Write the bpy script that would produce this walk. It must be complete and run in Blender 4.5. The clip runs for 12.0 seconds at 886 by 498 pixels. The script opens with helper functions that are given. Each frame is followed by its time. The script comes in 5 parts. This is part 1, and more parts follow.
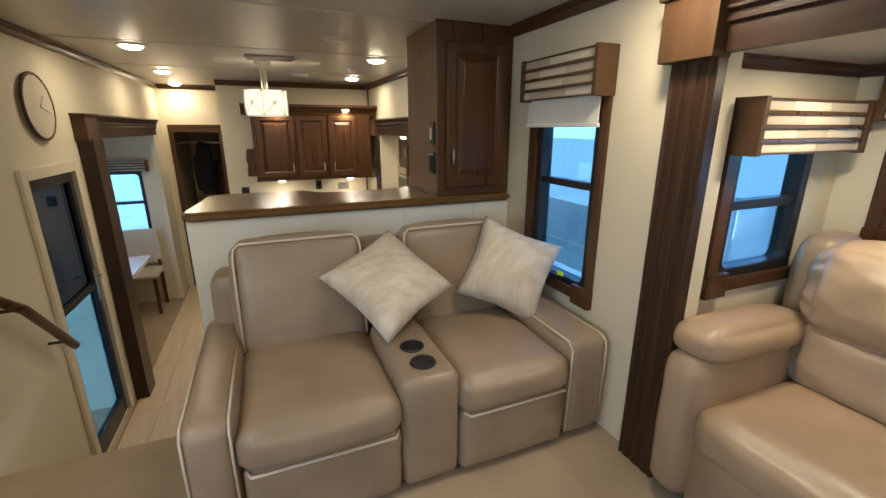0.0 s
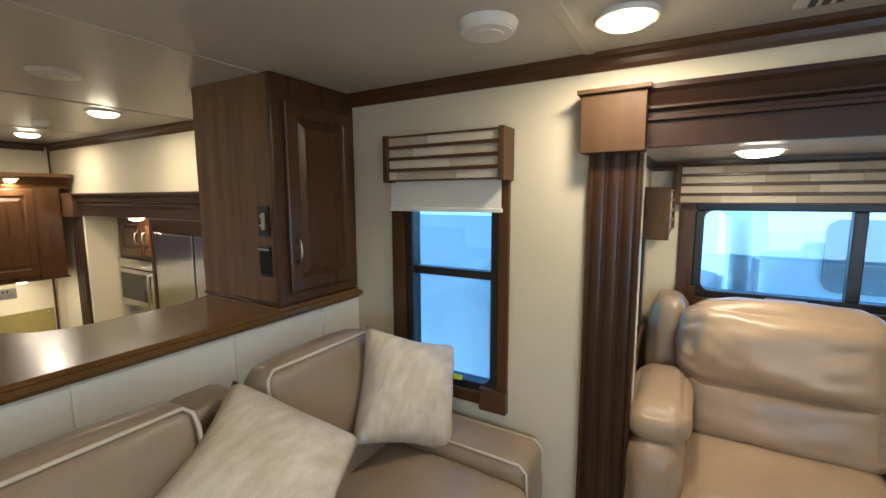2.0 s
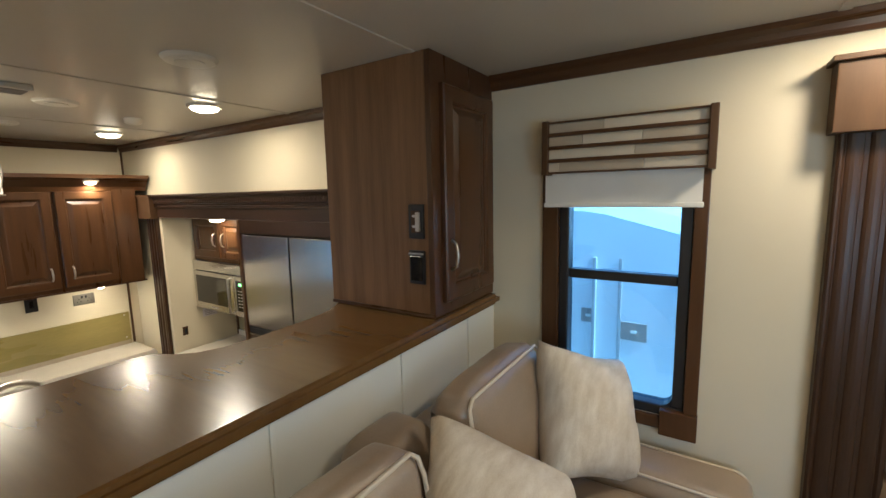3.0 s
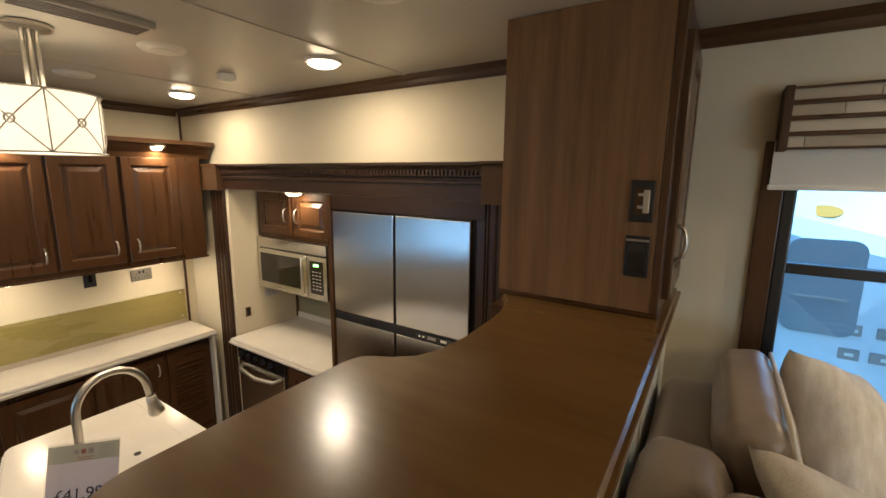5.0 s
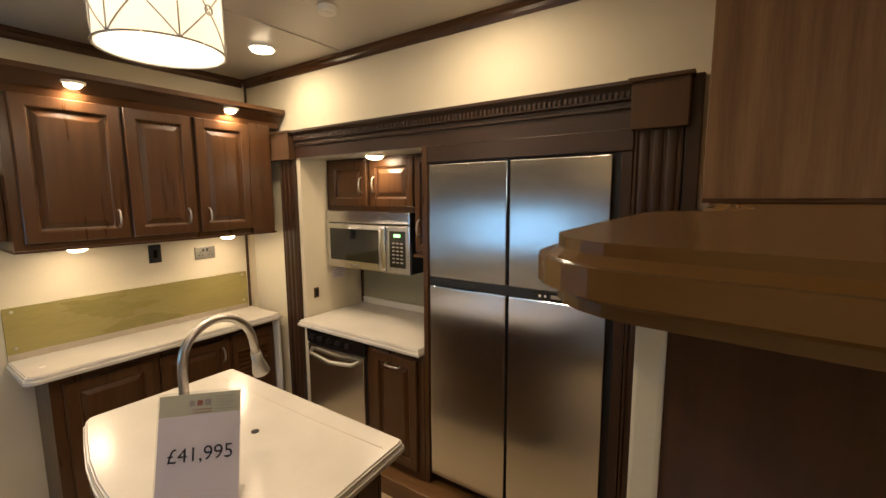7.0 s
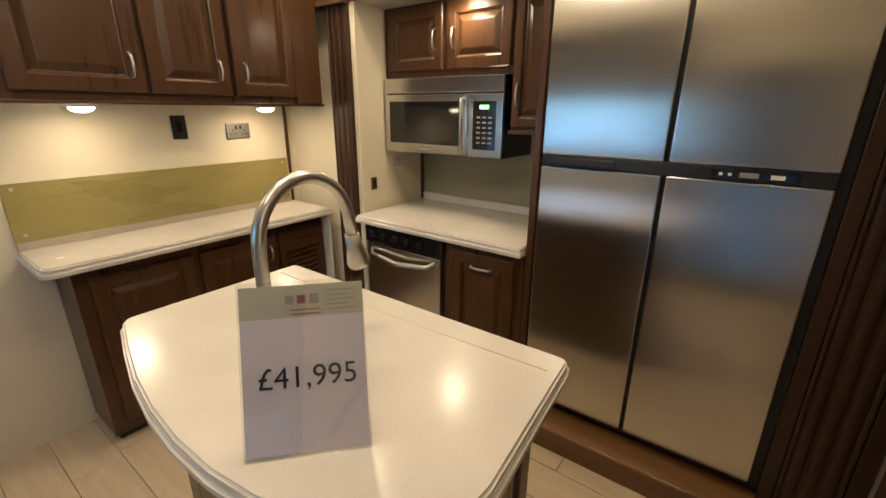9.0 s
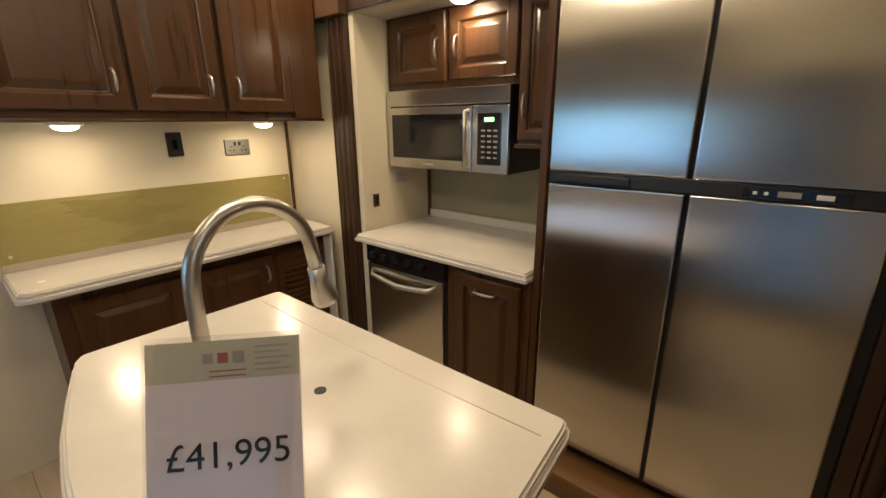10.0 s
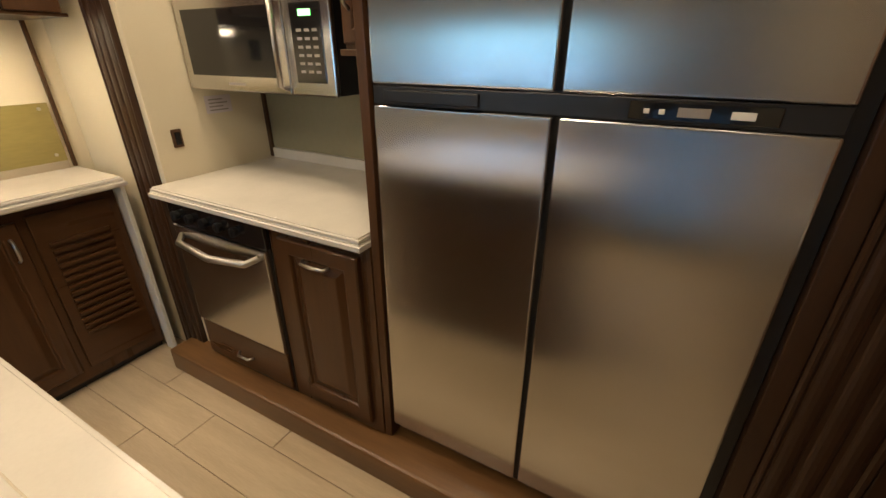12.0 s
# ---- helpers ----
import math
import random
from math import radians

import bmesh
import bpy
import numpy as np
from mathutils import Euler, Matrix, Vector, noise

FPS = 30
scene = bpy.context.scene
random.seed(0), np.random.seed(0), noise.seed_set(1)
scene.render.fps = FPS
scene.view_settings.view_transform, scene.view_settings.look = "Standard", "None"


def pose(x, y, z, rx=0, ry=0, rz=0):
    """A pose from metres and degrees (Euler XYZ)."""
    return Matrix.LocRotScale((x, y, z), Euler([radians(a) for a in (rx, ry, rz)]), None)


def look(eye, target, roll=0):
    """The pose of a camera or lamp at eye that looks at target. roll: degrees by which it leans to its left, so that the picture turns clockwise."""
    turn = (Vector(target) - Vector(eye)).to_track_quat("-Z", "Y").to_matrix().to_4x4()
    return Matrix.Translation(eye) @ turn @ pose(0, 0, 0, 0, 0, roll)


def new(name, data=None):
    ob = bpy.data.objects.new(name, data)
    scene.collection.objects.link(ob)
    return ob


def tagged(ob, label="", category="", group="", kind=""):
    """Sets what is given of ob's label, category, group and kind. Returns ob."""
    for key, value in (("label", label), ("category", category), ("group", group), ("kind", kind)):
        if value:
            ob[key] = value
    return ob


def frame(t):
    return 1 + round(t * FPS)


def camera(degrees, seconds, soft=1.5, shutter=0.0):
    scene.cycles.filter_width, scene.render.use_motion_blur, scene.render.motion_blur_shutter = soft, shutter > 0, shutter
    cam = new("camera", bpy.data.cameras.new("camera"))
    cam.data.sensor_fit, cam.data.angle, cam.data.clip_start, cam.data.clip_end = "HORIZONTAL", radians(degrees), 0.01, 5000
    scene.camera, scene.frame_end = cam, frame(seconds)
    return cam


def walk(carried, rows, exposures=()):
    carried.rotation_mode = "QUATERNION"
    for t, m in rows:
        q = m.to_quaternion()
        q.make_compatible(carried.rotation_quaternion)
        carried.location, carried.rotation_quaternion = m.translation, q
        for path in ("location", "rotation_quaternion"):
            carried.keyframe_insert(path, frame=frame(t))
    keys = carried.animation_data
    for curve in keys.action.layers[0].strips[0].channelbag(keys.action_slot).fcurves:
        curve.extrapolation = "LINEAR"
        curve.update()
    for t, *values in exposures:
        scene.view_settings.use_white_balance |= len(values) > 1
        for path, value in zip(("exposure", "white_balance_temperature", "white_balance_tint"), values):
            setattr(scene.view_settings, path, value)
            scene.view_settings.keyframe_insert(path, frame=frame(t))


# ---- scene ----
cam = camera(93.0, 12.0)
PATH = [
    (0, (0.085, -0.028, 1.449), (0.82, 1.748, 0.896), 0.0),
    (0.5, (-0.021, 0.077, 1.491), (1.246, 1.572, 1.09), -0.7),
    (1, (-0.055, 0.226, 1.496), (1.509, 1.428, 1.166), -0.3),
    (1.5, (-0.051, 0.493, 1.503), (1.568, 1.631, 1.212), -1.3),
    (2, (-0.112, 0.743, 1.51), (1.603, 1.743, 1.263), -0.2),
    (2.5, (-0.207, 1.008, 1.529), (1.487, 2.029, 1.231), -1.9),
    (3, (-0.205, 1.291, 1.515), (1.458, 2.369, 1.248), -1.3),
    (5, (-0.347, 1.942, 1.486), (1.306, 3.015, 1.140), 0.6),
    (5.5, (-0.383, 2.056, 1.413), (1.317, 3.077, 1.153), 0.6),
    (6, (-0.498, 2.188, 1.368), (1.176, 3.249, 1.112), -0.9),
    (6.5, (-0.501, 2.295, 1.286), (1.077, 3.499, 1.034), -0.8),
    (6.7, (-0.484, 2.354, 1.22), (1.132, 3.511, 0.998), -0.0),
    (8.3, (-0.393, 2.929, 0.879), (1.251, 3.95, 0.374), -0.5),
    (8.5, (-0.365, 2.98, 0.868), (1.232, 4.051, 0.318), -0.1),
    (9, (-0.321, 3.065, 0.866), (1.21, 4.186, 0.235), 0.4),
    (9.5, (-0.281, 3.083, 0.873), (1.247, 4.214, 0.251), -0.5),
    (10, (-0.136, 3.081, 0.869), (1.341, 4.299, 0.289), -0.4),
    (10.5, (0.084, 3.045, 0.866), (1.493, 4.326, 0.255), 0.1),
    (11, (0.252, 3.092, 0.834), (1.664, 4.312, 0.113), 0.1),
    (11.5, (0.346, 3.137, 0.813), (1.808, 4.233, 0.0), 0.3),
    (12, (0.434, 3.089, 0.774), (2.017, 3.961, -0.082), 0.1),
]
walk(cam, [(t, look(eye, target, roll)) for t, eye, target, roll in PATH], [(0, 2.0, 6000, 7), (3, 2.0, 5800, 6), (5, 2.0, 6400, 10), (6.5, 2.05, 6900, 13), (8.5, 2.09, 6500, 10), (10.5, 1.97, 6550, 10), (12, 2.2, 6600, 10)])

# ---------- light ----------
world = bpy.data.worlds.new("world")
scene.world = world
world.use_nodes = True
wn = world.node_tree
sky = wn.nodes.new("ShaderNodeTexSky")
sky.sky_type = "NISHITA"
sky.sun_disc = False
sky.sun_elevation, sky.sun_rotation = radians(51), radians(184)
wn.nodes["Background"].inputs[1].default_value = 0.15
wn.links.new(sky.outputs[0], wn.nodes["Background"].inputs[0])
sun = new("sun", bpy.data.lights.new("sun", "SUN"))
sun.data.energy, sun.data.angle, sun.data.color = 4.2, radians(2), (1, 0.95, 0.88)
sun.matrix_world = look((-0.6, -8, 10), (0, 0, 0))

WARM = (1.0, 0.81, 0.58)


def lamp(name, x, y, z, watts, radius=0.04, col=WARM):
    d = bpy.data.lights.new(name, "AREA")
    d.shape, d.size = "DISK", radius * 2
    d.energy, d.color = watts, col
    ob = new(name, d)
    ob.location = (x, y, z)
    return ob


def window_lamp(name, x, y, z, wide, high, watts, col=(0.66, 0.84, 1.0)):
    """Added lamp for sky light in a west window's opening, shining towards +x."""
    d = bpy.data.lights.new(name, "AREA")
    d.shape, d.size, d.size_y = "RECTANGLE", high, wide
    d.energy, d.color = watts, col
    ob = new(name, d)
    ob.location, ob.rotation_euler = (x, y, z), (0, radians(-90), 0)
    return ob


# fill lamps in place of sky light; the living window is itself unseen
window_lamp("window_light_living", -1.035, -0.30, 1.175, 1.5, 0.58, 3.4)
window_lamp("window_light_dinette", -1.735, 4.60, 0.71, 1.4, 0.50, 0.6, (0.34, 0.60, 1.0))


# ---------- materials ----------
def material(name, base, rough=0.5, metal=0.0, var=0.12, scale=6.0, fine=80.0, bump=0.05, stretch=(1, 1, 1), dark=None,
             spec=0.5, coat=0.0, coords="Object", bump_scale=None):
    """A surface whose colour drifts at two scales, with a fine relief."""
    m = bpy.data.materials.new(name)
    m.use_nodes = True
    t, n = m.node_tree, m.node_tree.nodes
    b = n["Principled BSDF"]
    b.inputs["Roughness"].default_value, b.inputs["Metallic"].default_value = rough, metal
    b.inputs["Specular IOR Level"].default_value = spec
    b.inputs["Coat Weight"].default_value = coat
    b.inputs["Coat Roughness"].default_value = 0.15
    tc, mp = n.new("ShaderNodeTexCoord"), n.new("ShaderNodeMapping")
    mp.inputs["Scale"].default_value = stretch
    t.links.new(tc.outputs[coords], mp.inputs[0])
    big, small = n.new("ShaderNodeTexNoise"), n.new("ShaderNodeTexNoise")
    big.inputs["Scale"].default_value, small.inputs["Scale"].default_value = scale, fine
    big.inputs["Detail"].default_value, small.inputs["Detail"].default_value = 5, 3
    t.links.new(mp.outputs[0], big.inputs[0]), t.links.new(mp.outputs[0], small.inputs[0])
    add = n.new("ShaderNodeMath")
    add.operation = "MULTIPLY_ADD"
    add.inputs[1].default_value = 0.35
    t.links.new(small.outputs[0], add.inputs[0]), t.links.new(big.outputs[0], add.inputs[2])
    ramp = n.new("ShaderNodeValToRGB")
    low = dark or [c * (1 - 2 * var) for c in base]
    ramp.color_ramp.elements[0].color, ramp.color_ramp.elements[1].color = (*low, 1), (*[min(1, c * (1 + var)) for c in base], 1)
    ramp.color_ramp.elements[0].position, ramp.color_ramp.elements[1].position = 0.30, 1.0
    t.links.new(add.outputs[0], ramp.inputs[0])
    t.links.new(ramp.outputs[0], b.inputs["Base Color"])
    if bump:
        bp = n.new("ShaderNodeBump")
        bp.inputs["Strength"].default_value, bp.inputs["Distance"].default_value = bump, 0.004
        t.links.new(add.outputs[0] if bump_scale is None else small.outputs[0], bp.inputs["Height"])
        t.links.new(bp.outputs[0], b.inputs["Normal"])
    rr = n.new("ShaderNodeMapRange")
    rr.inputs["To Min"].default_value, rr.inputs["To Max"].default_value = max(0, rough - 0.08), min(1, rough + 0.1)
    t.links.new(big.outputs[0], rr.inputs[0])
    t.links.new(rr.outputs[0], b.inputs["Roughness"])
    return m


def emitter(name, col, strength):
    m = bpy.data.materials.new(name)
    m.use_nodes = True
    b = m.node_tree.nodes["Principled BSDF"]
    b.inputs["Base Color"].default_value = (0.8, 0.78, 0.72, 1)
    b.inputs["Emission Color"].default_value = (*col, 1)
    b.inputs["Emission Strength"].default_value = strength
    return m


def clear(name, tint=(0.50, 0.75, 0.93), gloss=0.08):
    m = bpy.data.materials.new(name)
    m.use_nodes = True
    t, n = m.node_tree, m.node_tree.nodes
    tr, gl, mx = n.new("ShaderNodeBsdfTransparent"), n.new("ShaderNodeBsdfGlossy"), n.new("ShaderNodeMixShader")
    tr.inputs[0].default_value, gl.inputs["Roughness"].default_value = (*tint, 1), 0.02
    mx.inputs[0].default_value = gloss
    t.links.new(tr.outputs[0], mx.inputs[1]), t.links.new(gl.outputs[0], mx.inputs[2])
    t.links.new(mx.outputs[0], n["Material Output"].inputs[0])
    return m


WOOD, WOOD_D = (0.084, 0.0375, 0.0146), (0.048, 0.0208, 0.0080)
wood_z = material("dark cherry, upright grain", WOOD, 0.29, 0, dark=WOOD_D, scale=3.0, fine=26, stretch=(9, 9, 0.7), bump=0.12, coat=0.06, spec=0.38)
wood_y = material("dark cherry, lengthwise grain", WOOD, 0.29, 0, dark=WOOD_D, scale=3.0, fine=26, stretch=(9, 0.7, 9), bump=0.12, coat=0.06, spec=0.38)
wood_x = material("dark cherry, crosswise grain", WOOD, 0.29, 0, dark=WOOD_D, scale=3.0, fine=26, stretch=(0.7, 9, 9), bump=0.12, coat=0.06, spec=0.38)
trim_z = material("dark surround, upright grain", (0.045, 0.0205, 0.0095), 0.33, 0, dark=(0.020, 0.0088, 0.0040), scale=3.0, fine=26, stretch=(9, 9, 0.7), bump=0.1, spec=0.4)
trim_y = material("dark surround, lengthwise grain", (0.036, 0.0155, 0.0078), 0.38, 0, dark=(0.017, 0.007, 0.0035), scale=3.0, fine=26, stretch=(9, 0.7, 9), bump=0.1, spec=0.4)
panel_z = material("brown woodgrain laminate", (0.25, 0.137, 0.066), 0.45, 0, dark=(0.115, 0.058, 0.027), scale=2.6, fine=22, stretch=(10, 10, 0.55), bump=0.10, spec=0.25)
bar_wood = material("polished brown bar laminate", (0.155, 0.081, 0.025), 0.25, 0, dark=(0.100, 0.048, 0.0135), scale=1.4, fine=9, stretch=(5, 0.7, 5), bump=0.0, coat=0.12)
bar_bsdf = bar_wood.node_tree.nodes["Principled BSDF"]
bar_wood.node_tree.links.remove(bar_bsdf.inputs["Roughness"].links[0])
plinth_wood = material("brown timber lip", (0.19, 0.096, 0.036), 0.36, 0, dark=(0.085, 0.040, 0.015), scale=2.5, fine=24, stretch=(9, 0.6, 9), bump=0.1)
wall_m = material("cream wall vinyl", (0.66, 0.59, 0.44), 0.75, 0, 0.05, 1.3, 420, 0.10)
pale_m = material("pale half wall panel", (0.73, 0.72, 0.65), 0.6, 0, 0.04, 1.2, 300, 0.06)
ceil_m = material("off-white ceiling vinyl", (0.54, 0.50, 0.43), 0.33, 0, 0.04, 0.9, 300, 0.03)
carpet_m = material("beige carpet", (0.36, 0.28, 0.19), 0.95, 0, 0.18, 3.0, 500, 0.6)
leather = material("taupe leather", (0.315, 0.238, 0.170), 0.36, 0, 0.14, 5.0, 220, 0.28)
leather_w = material("warm tan leather", (0.345, 0.247, 0.162), 0.33, 0, 0.14, 5.0, 220, 0.28)
piping_m = material("pale piping", (0.62, 0.54, 0.43), 0.5, 0, 0.06, 20, 300, 0.05)
pillow_m = material("cream crushed chenille", (0.74, 0.68, 0.58), 0.85, 0, 0.0, 11, 190, 0.6, stretch=(1, 3.2, 1), dark=(0.42, 0.33, 0.22))
steel = material("brushed stainless steel", (0.60, 0.585, 0.56), 0.25, 1, 0.03, 1.1, 9, 0.0, stretch=(1, 1, 2.2))
tangent = steel.node_tree.nodes.new("ShaderNodeTangent")
tangent.direction_type, tangent.axis = "RADIAL", "Z"
steel.node_tree.links.new(tangent.outputs[0], steel.node_tree.nodes["Principled BSDF"].inputs["Tangent"])
sb = steel.node_tree.nodes["Principled BSDF"]
for key in ("Roughness", "Base Color"):
    steel.node_tree.links.remove(sb.inputs[key].links[0])
sb.inputs["Base Color"].default_value, sb.inputs["Roughness"].default_value = (0.60, 0.585, 0.56, 1), 0.21
sb.inputs["Anisotropic"].default_value = 0.8
chrome = material("satin nickel", (0.56, 0.53, 0.48), 0.33, 1, 0.04, 8, 100, 0.0)
stone = material("white solid-surface worktop", (0.64, 0.60, 0.53), 0.22, 0, 0.05, 5, 160, 0.01, coat=0.2)
black_m = material("black plastic", (0.014, 0.014, 0.016), 0.35, 0, 0.1, 8, 120, 0.02)
blackglass = material("black glass", (0.010, 0.010, 0.011), 0.06, 0, 0.05, 4, 60, 0.0, spec=0.7)
white_m = material("white plastic", (0.78, 0.75, 0.68), 0.4, 0, 0.04, 10, 120, 0.02)
olive = material("olive-yellow splash panel", (0.36, 0.29, 0.105), 0.28, 0, 0.0, 2.2, 40, 0.02, stretch=(0.6, 0.6, 3), dark=(0.20, 0.17, 0.06))
greyglass = material("grey-green splash panel", (0.27, 0.25, 0.165), 0.16, 0, 0.06, 2.2, 40, 0.01)
blind_m = material("white roller blind", (0.78, 0.76, 0.70), 0.8, 0, 0.04, 8, 300, 0.05)
fab_a = material("cream valance fabric", (0.58, 0.51, 0.39), 0.9, 0, 0.06, 10, 300, 0.3)
fab_b = material("taupe valance fabric", (0.44, 0.37, 0.275), 0.9, 0, 0.06, 10, 300, 0.3)
plank_m = material("pale oak floor plank", (0.56, 0.45, 0.31), 0.42, 0, dark=(0.42, 0.32, 0.20), scale=2.5, fine=30, stretch=(8, 0.8, 1), bump=0.06)
cloth_d = material("dark hanging cloth", (0.02, 0.02, 0.024), 0.9, 0, 0.1, 6, 200, 0.2)
brown_m = material("brown end panel", (0.082, 0.043, 0.020), 0.5, 0, dark=(0.058, 0.029, 0.013), scale=3, fine=30, stretch=(6, 6, 1), bump=0.05, spec=0.25)
caravan_m = material("white caravan skin", (0.72, 0.74, 0.76), 0.35, 0, 0.05, 0.8, 60, 0.01)
gravel_m = material("pale concrete yard", (0.38, 0.37, 0.36), 0.9, 0, 0.2, 1.5, 60, 0.5)
paper_m = material("laminated card", (0.68, 0.62, 0.66), 0.18, 0, 0.02, 6, 80, 0.0)
paper_top = material("grey-green card header", (0.50, 0.48, 0.38), 0.2, 0, 0.03, 6, 80, 0.0)
ink = material("black ink", (0.02, 0.02, 0.025), 0.4, 0, 0.05, 40, 100, 0.0)
ink_grey = material("grey print", (0.30, 0.27, 0.25), 0.4, 0, 0.05, 40, 100, 0.0)
ink_red = material("dull red print", (0.28, 0.10, 0.08), 0.4, 0, 0.05, 40, 100, 0.0)
lime = material("lime tag", (0.72, 0.80, 0.04), 0.5, 0, 0.05, 20, 100, 0.0)
orange_m = material("orange badge", (0.85, 0.32, 0.03), 0.4, 0, 0.05, 20, 100, 0.0)
glow = emitter("warm lamp diffuser", (1.0, 0.80, 0.52), 8.0)
shade_m = emitter("lit fabric shade", (1.0, 0.80, 0.55), 0.30)
shade_b = emitter("lit shade diffuser", (1.0, 0.84, 0.60), 0.9)
green_led = emitter("green digits", (0.1, 1.0, 0.15), 1.2)
glass = clear("window glass")
acrylic = clear("clear acrylic", (0.97, 0.97, 0.97), 0.06)


# ---------- mesh tools ----------
def box(bm, x0, x1, y0, y1, z0, z1, bevel=0.0, seg=2):
    tmp = bmesh.new()
    bmesh.ops.create_cube(tmp, size=1, matrix=Matrix.Translation(((x0 + x1) / 2, (y0 + y1) / 2, (z0 + z1) / 2)) @ Matrix.Diagonal((abs(x1 - x0), abs(y1 - y0), abs(z1 - z0), 1)))
    if bevel:
        bmesh.ops.bevel(tmp, geom=tmp.edges[:], offset=bevel, segments=seg, affect="EDGES", profile=0.6)
    merge(bm, tmp)


def merge(bm, tmp, m=None):
    if m is not None:
        tmp.transform(m)
    me = bpy.data.meshes.new("tmp")
    tmp.to_mesh(me)
    tmp.free()
    bm.from_mesh(me)
    bpy.data.meshes.remove(me)


def bx(*a, **k):
    bm = bmesh.new()
    box(bm, *a, **k)
    return bm


def cyl(bm, m, r, h, seg=24, r2=None, bevel=0.0):
    tmp = bmesh.new()
    bmesh.ops.create_cone(tmp, cap_ends=True, segments=seg, radius1=r, radius2=r if r2 is None else r2, depth=h)
    if bevel:
        es = [e for e in tmp.edges if len(e.link_faces) == 2 and e.calc_face_angle(0) > 1.0]
        bmesh.ops.bevel(tmp, geom=es, offset=bevel, segments=2, affect="EDGES")
    merge(bm, tmp, m)


def tube(bm, pts, r, seg=10):
    """A round tube along a line of points."""
    pts = [Vector(p) for p in pts]
    rings = []
    side = None
    for i, p in enumerate(pts):
        d = (pts[min(i + 1, len(pts) - 1)] - pts[max(i - 1, 0)]).normalized()
        if side is None:
            side = d.orthogonal().normalized()
        side = (side - d * side.dot(d)).normalized()
        up = d.cross(side)
        rr = r[i] if isinstance(r, (list, tuple)) else r
        rings.append([bm.verts.new(p + rr * (math.cos(a) * side + math.sin(a) * up)) for a in [2 * math.pi * k / seg for k in range(seg)]])
    for a, b in zip(rings, rings[1:]):
        for k in range(seg):
            bm.faces.new((a[k], a[(k + 1) % seg], b[(k + 1) % seg], b[k])).smooth = True
    bm.faces.new(rings[0][::-1]), bm.faces.new(rings[-1])


def prism(bm, pts, axis, a0, a1):
    """A profile pulled along an axis: pts are the two other coordinates in x, y, z order."""
    def at(p, a):
        c = list(p)
        c.insert("xyz".index(axis), a)
        return c
    lo, hi = [bm.verts.new(at(p, a0)) for p in pts], [bm.verts.new(at(p, a1)) for p in pts]
    n = len(pts)
    for i in range(n):
        bm.faces.new((lo[i], lo[(i + 1) % n], hi[(i + 1) % n], hi[i]))
    bm.faces.new(lo[::-1]), bm.faces.new(hi)
    bmesh.ops.recalc_face_normals(bm, faces=bm.faces)


def slab(bm, pts, z0, z1, edge=0.012):
    """A worktop of that outline with a rounded edge."""
    tmp = bmesh.new()
    prism(tmp, pts, "z", z0, z1)
    es = [e for e in tmp.edges if abs(e.verts[0].co.z - e.verts[1].co.z) < 1e-6]
    bmesh.ops.bevel(tmp, geom=es, offset=edge, segments=3, affect="EDGES")
    merge(bm, tmp)


def stone_slab(bm, pts, z0, z1):
    """A worktop with a stepped edge: the top stands back a little from the lower lip."""
    n = len(pts)
    area = sum(pts[k][0] * pts[(k + 1) % n][1] - pts[(k + 1) % n][0] * pts[k][1] for k in range(n))
    turn = 1 if area > 0 else -1
    inner = []
    for k in range(n):
        a, b, c = Vector(pts[k - 1]), Vector(pts[k]), Vector(pts[(k + 1) % n])
        u, v = (b - a).normalized(), (c - b).normalized()
        nu, nv = Vector((-u.y, u.x)) * turn, Vector((-v.y, v.x)) * turn
        m = (nu + nv).normalized()
        inner.append(tuple(b + m * 0.008 / max(0.5, m.dot(nu))))
    zm = z0 + 0.6 * (z1 - z0)
    slab(bm, pts, z0, zm, 0.006)
    slab(bm, inner, zm - 0.004, z1, 0.006)


def soft(x0, x1, y0, y1, z0, z1, r=0.05, puff=0.02, cuts=14, wrinkle=0.0, seed=0, m=None, pleat=0.0):
    """An upholstered block: rounded edges, swollen faces, slight creases."""
    bm = bmesh.new()
    bmesh.ops.create_cube(bm, size=2)
    bmesh.ops.subdivide_edges(bm, edges=bm.edges[:], cuts=cuts, use_grid_fill=True)
    half = Vector(((x1 - x0) / 2, (y1 - y0) / 2, (z1 - z0) / 2))
    mid = Vector(((x0 + x1) / 2, (y0 + y1) / 2, (z0 + z1) / 2))
    r = min(r, *(0.98 * h for h in half))
    for v in bm.verts:
        c = v.co.copy()
        u = [math.copysign(abs(a) ** 0.7, a) for a in c]
        p = Vector([a * h for a, h in zip(u, half)])
        inner = Vector([max(-h + r, min(h - r, a)) for a, h in zip(p, half)])
        d = p - inner
        q = inner + d.normalized() * r if d.length > 1e-6 else p
        for k in range(3):
            if abs(c[k]) > 0.999:
                o1, o2 = [c[j] for j in range(3) if j != k]
                q[k] += math.copysign(puff, c[k]) * (1 - o1 * o1) * (1 - o2 * o2)
        if wrinkle:
            w = noise.noise(Vector((q.x * 7 + seed, q.y * 7, q.z * 16))) + 0.5 * noise.noise(Vector((q.x * 22, q.y * 22 + seed, q.z * 30)))
            q += (d if d.length > 1e-6 else q).normalized() * wrinkle * w
        if pleat:
            end = (1 - abs(c.y)) * half.y
            ang = math.atan2(q.x, q.z)
            q *= 1 + pleat * (math.sin(ang * 16 + seed) + 0.6 * math.sin(ang * 27)) * math.exp(-end / 0.03)
        v.co = q + mid
    for f in bm.faces:
        f.smooth = True
    if m is not None:
        bm.transform(m)
    return bm


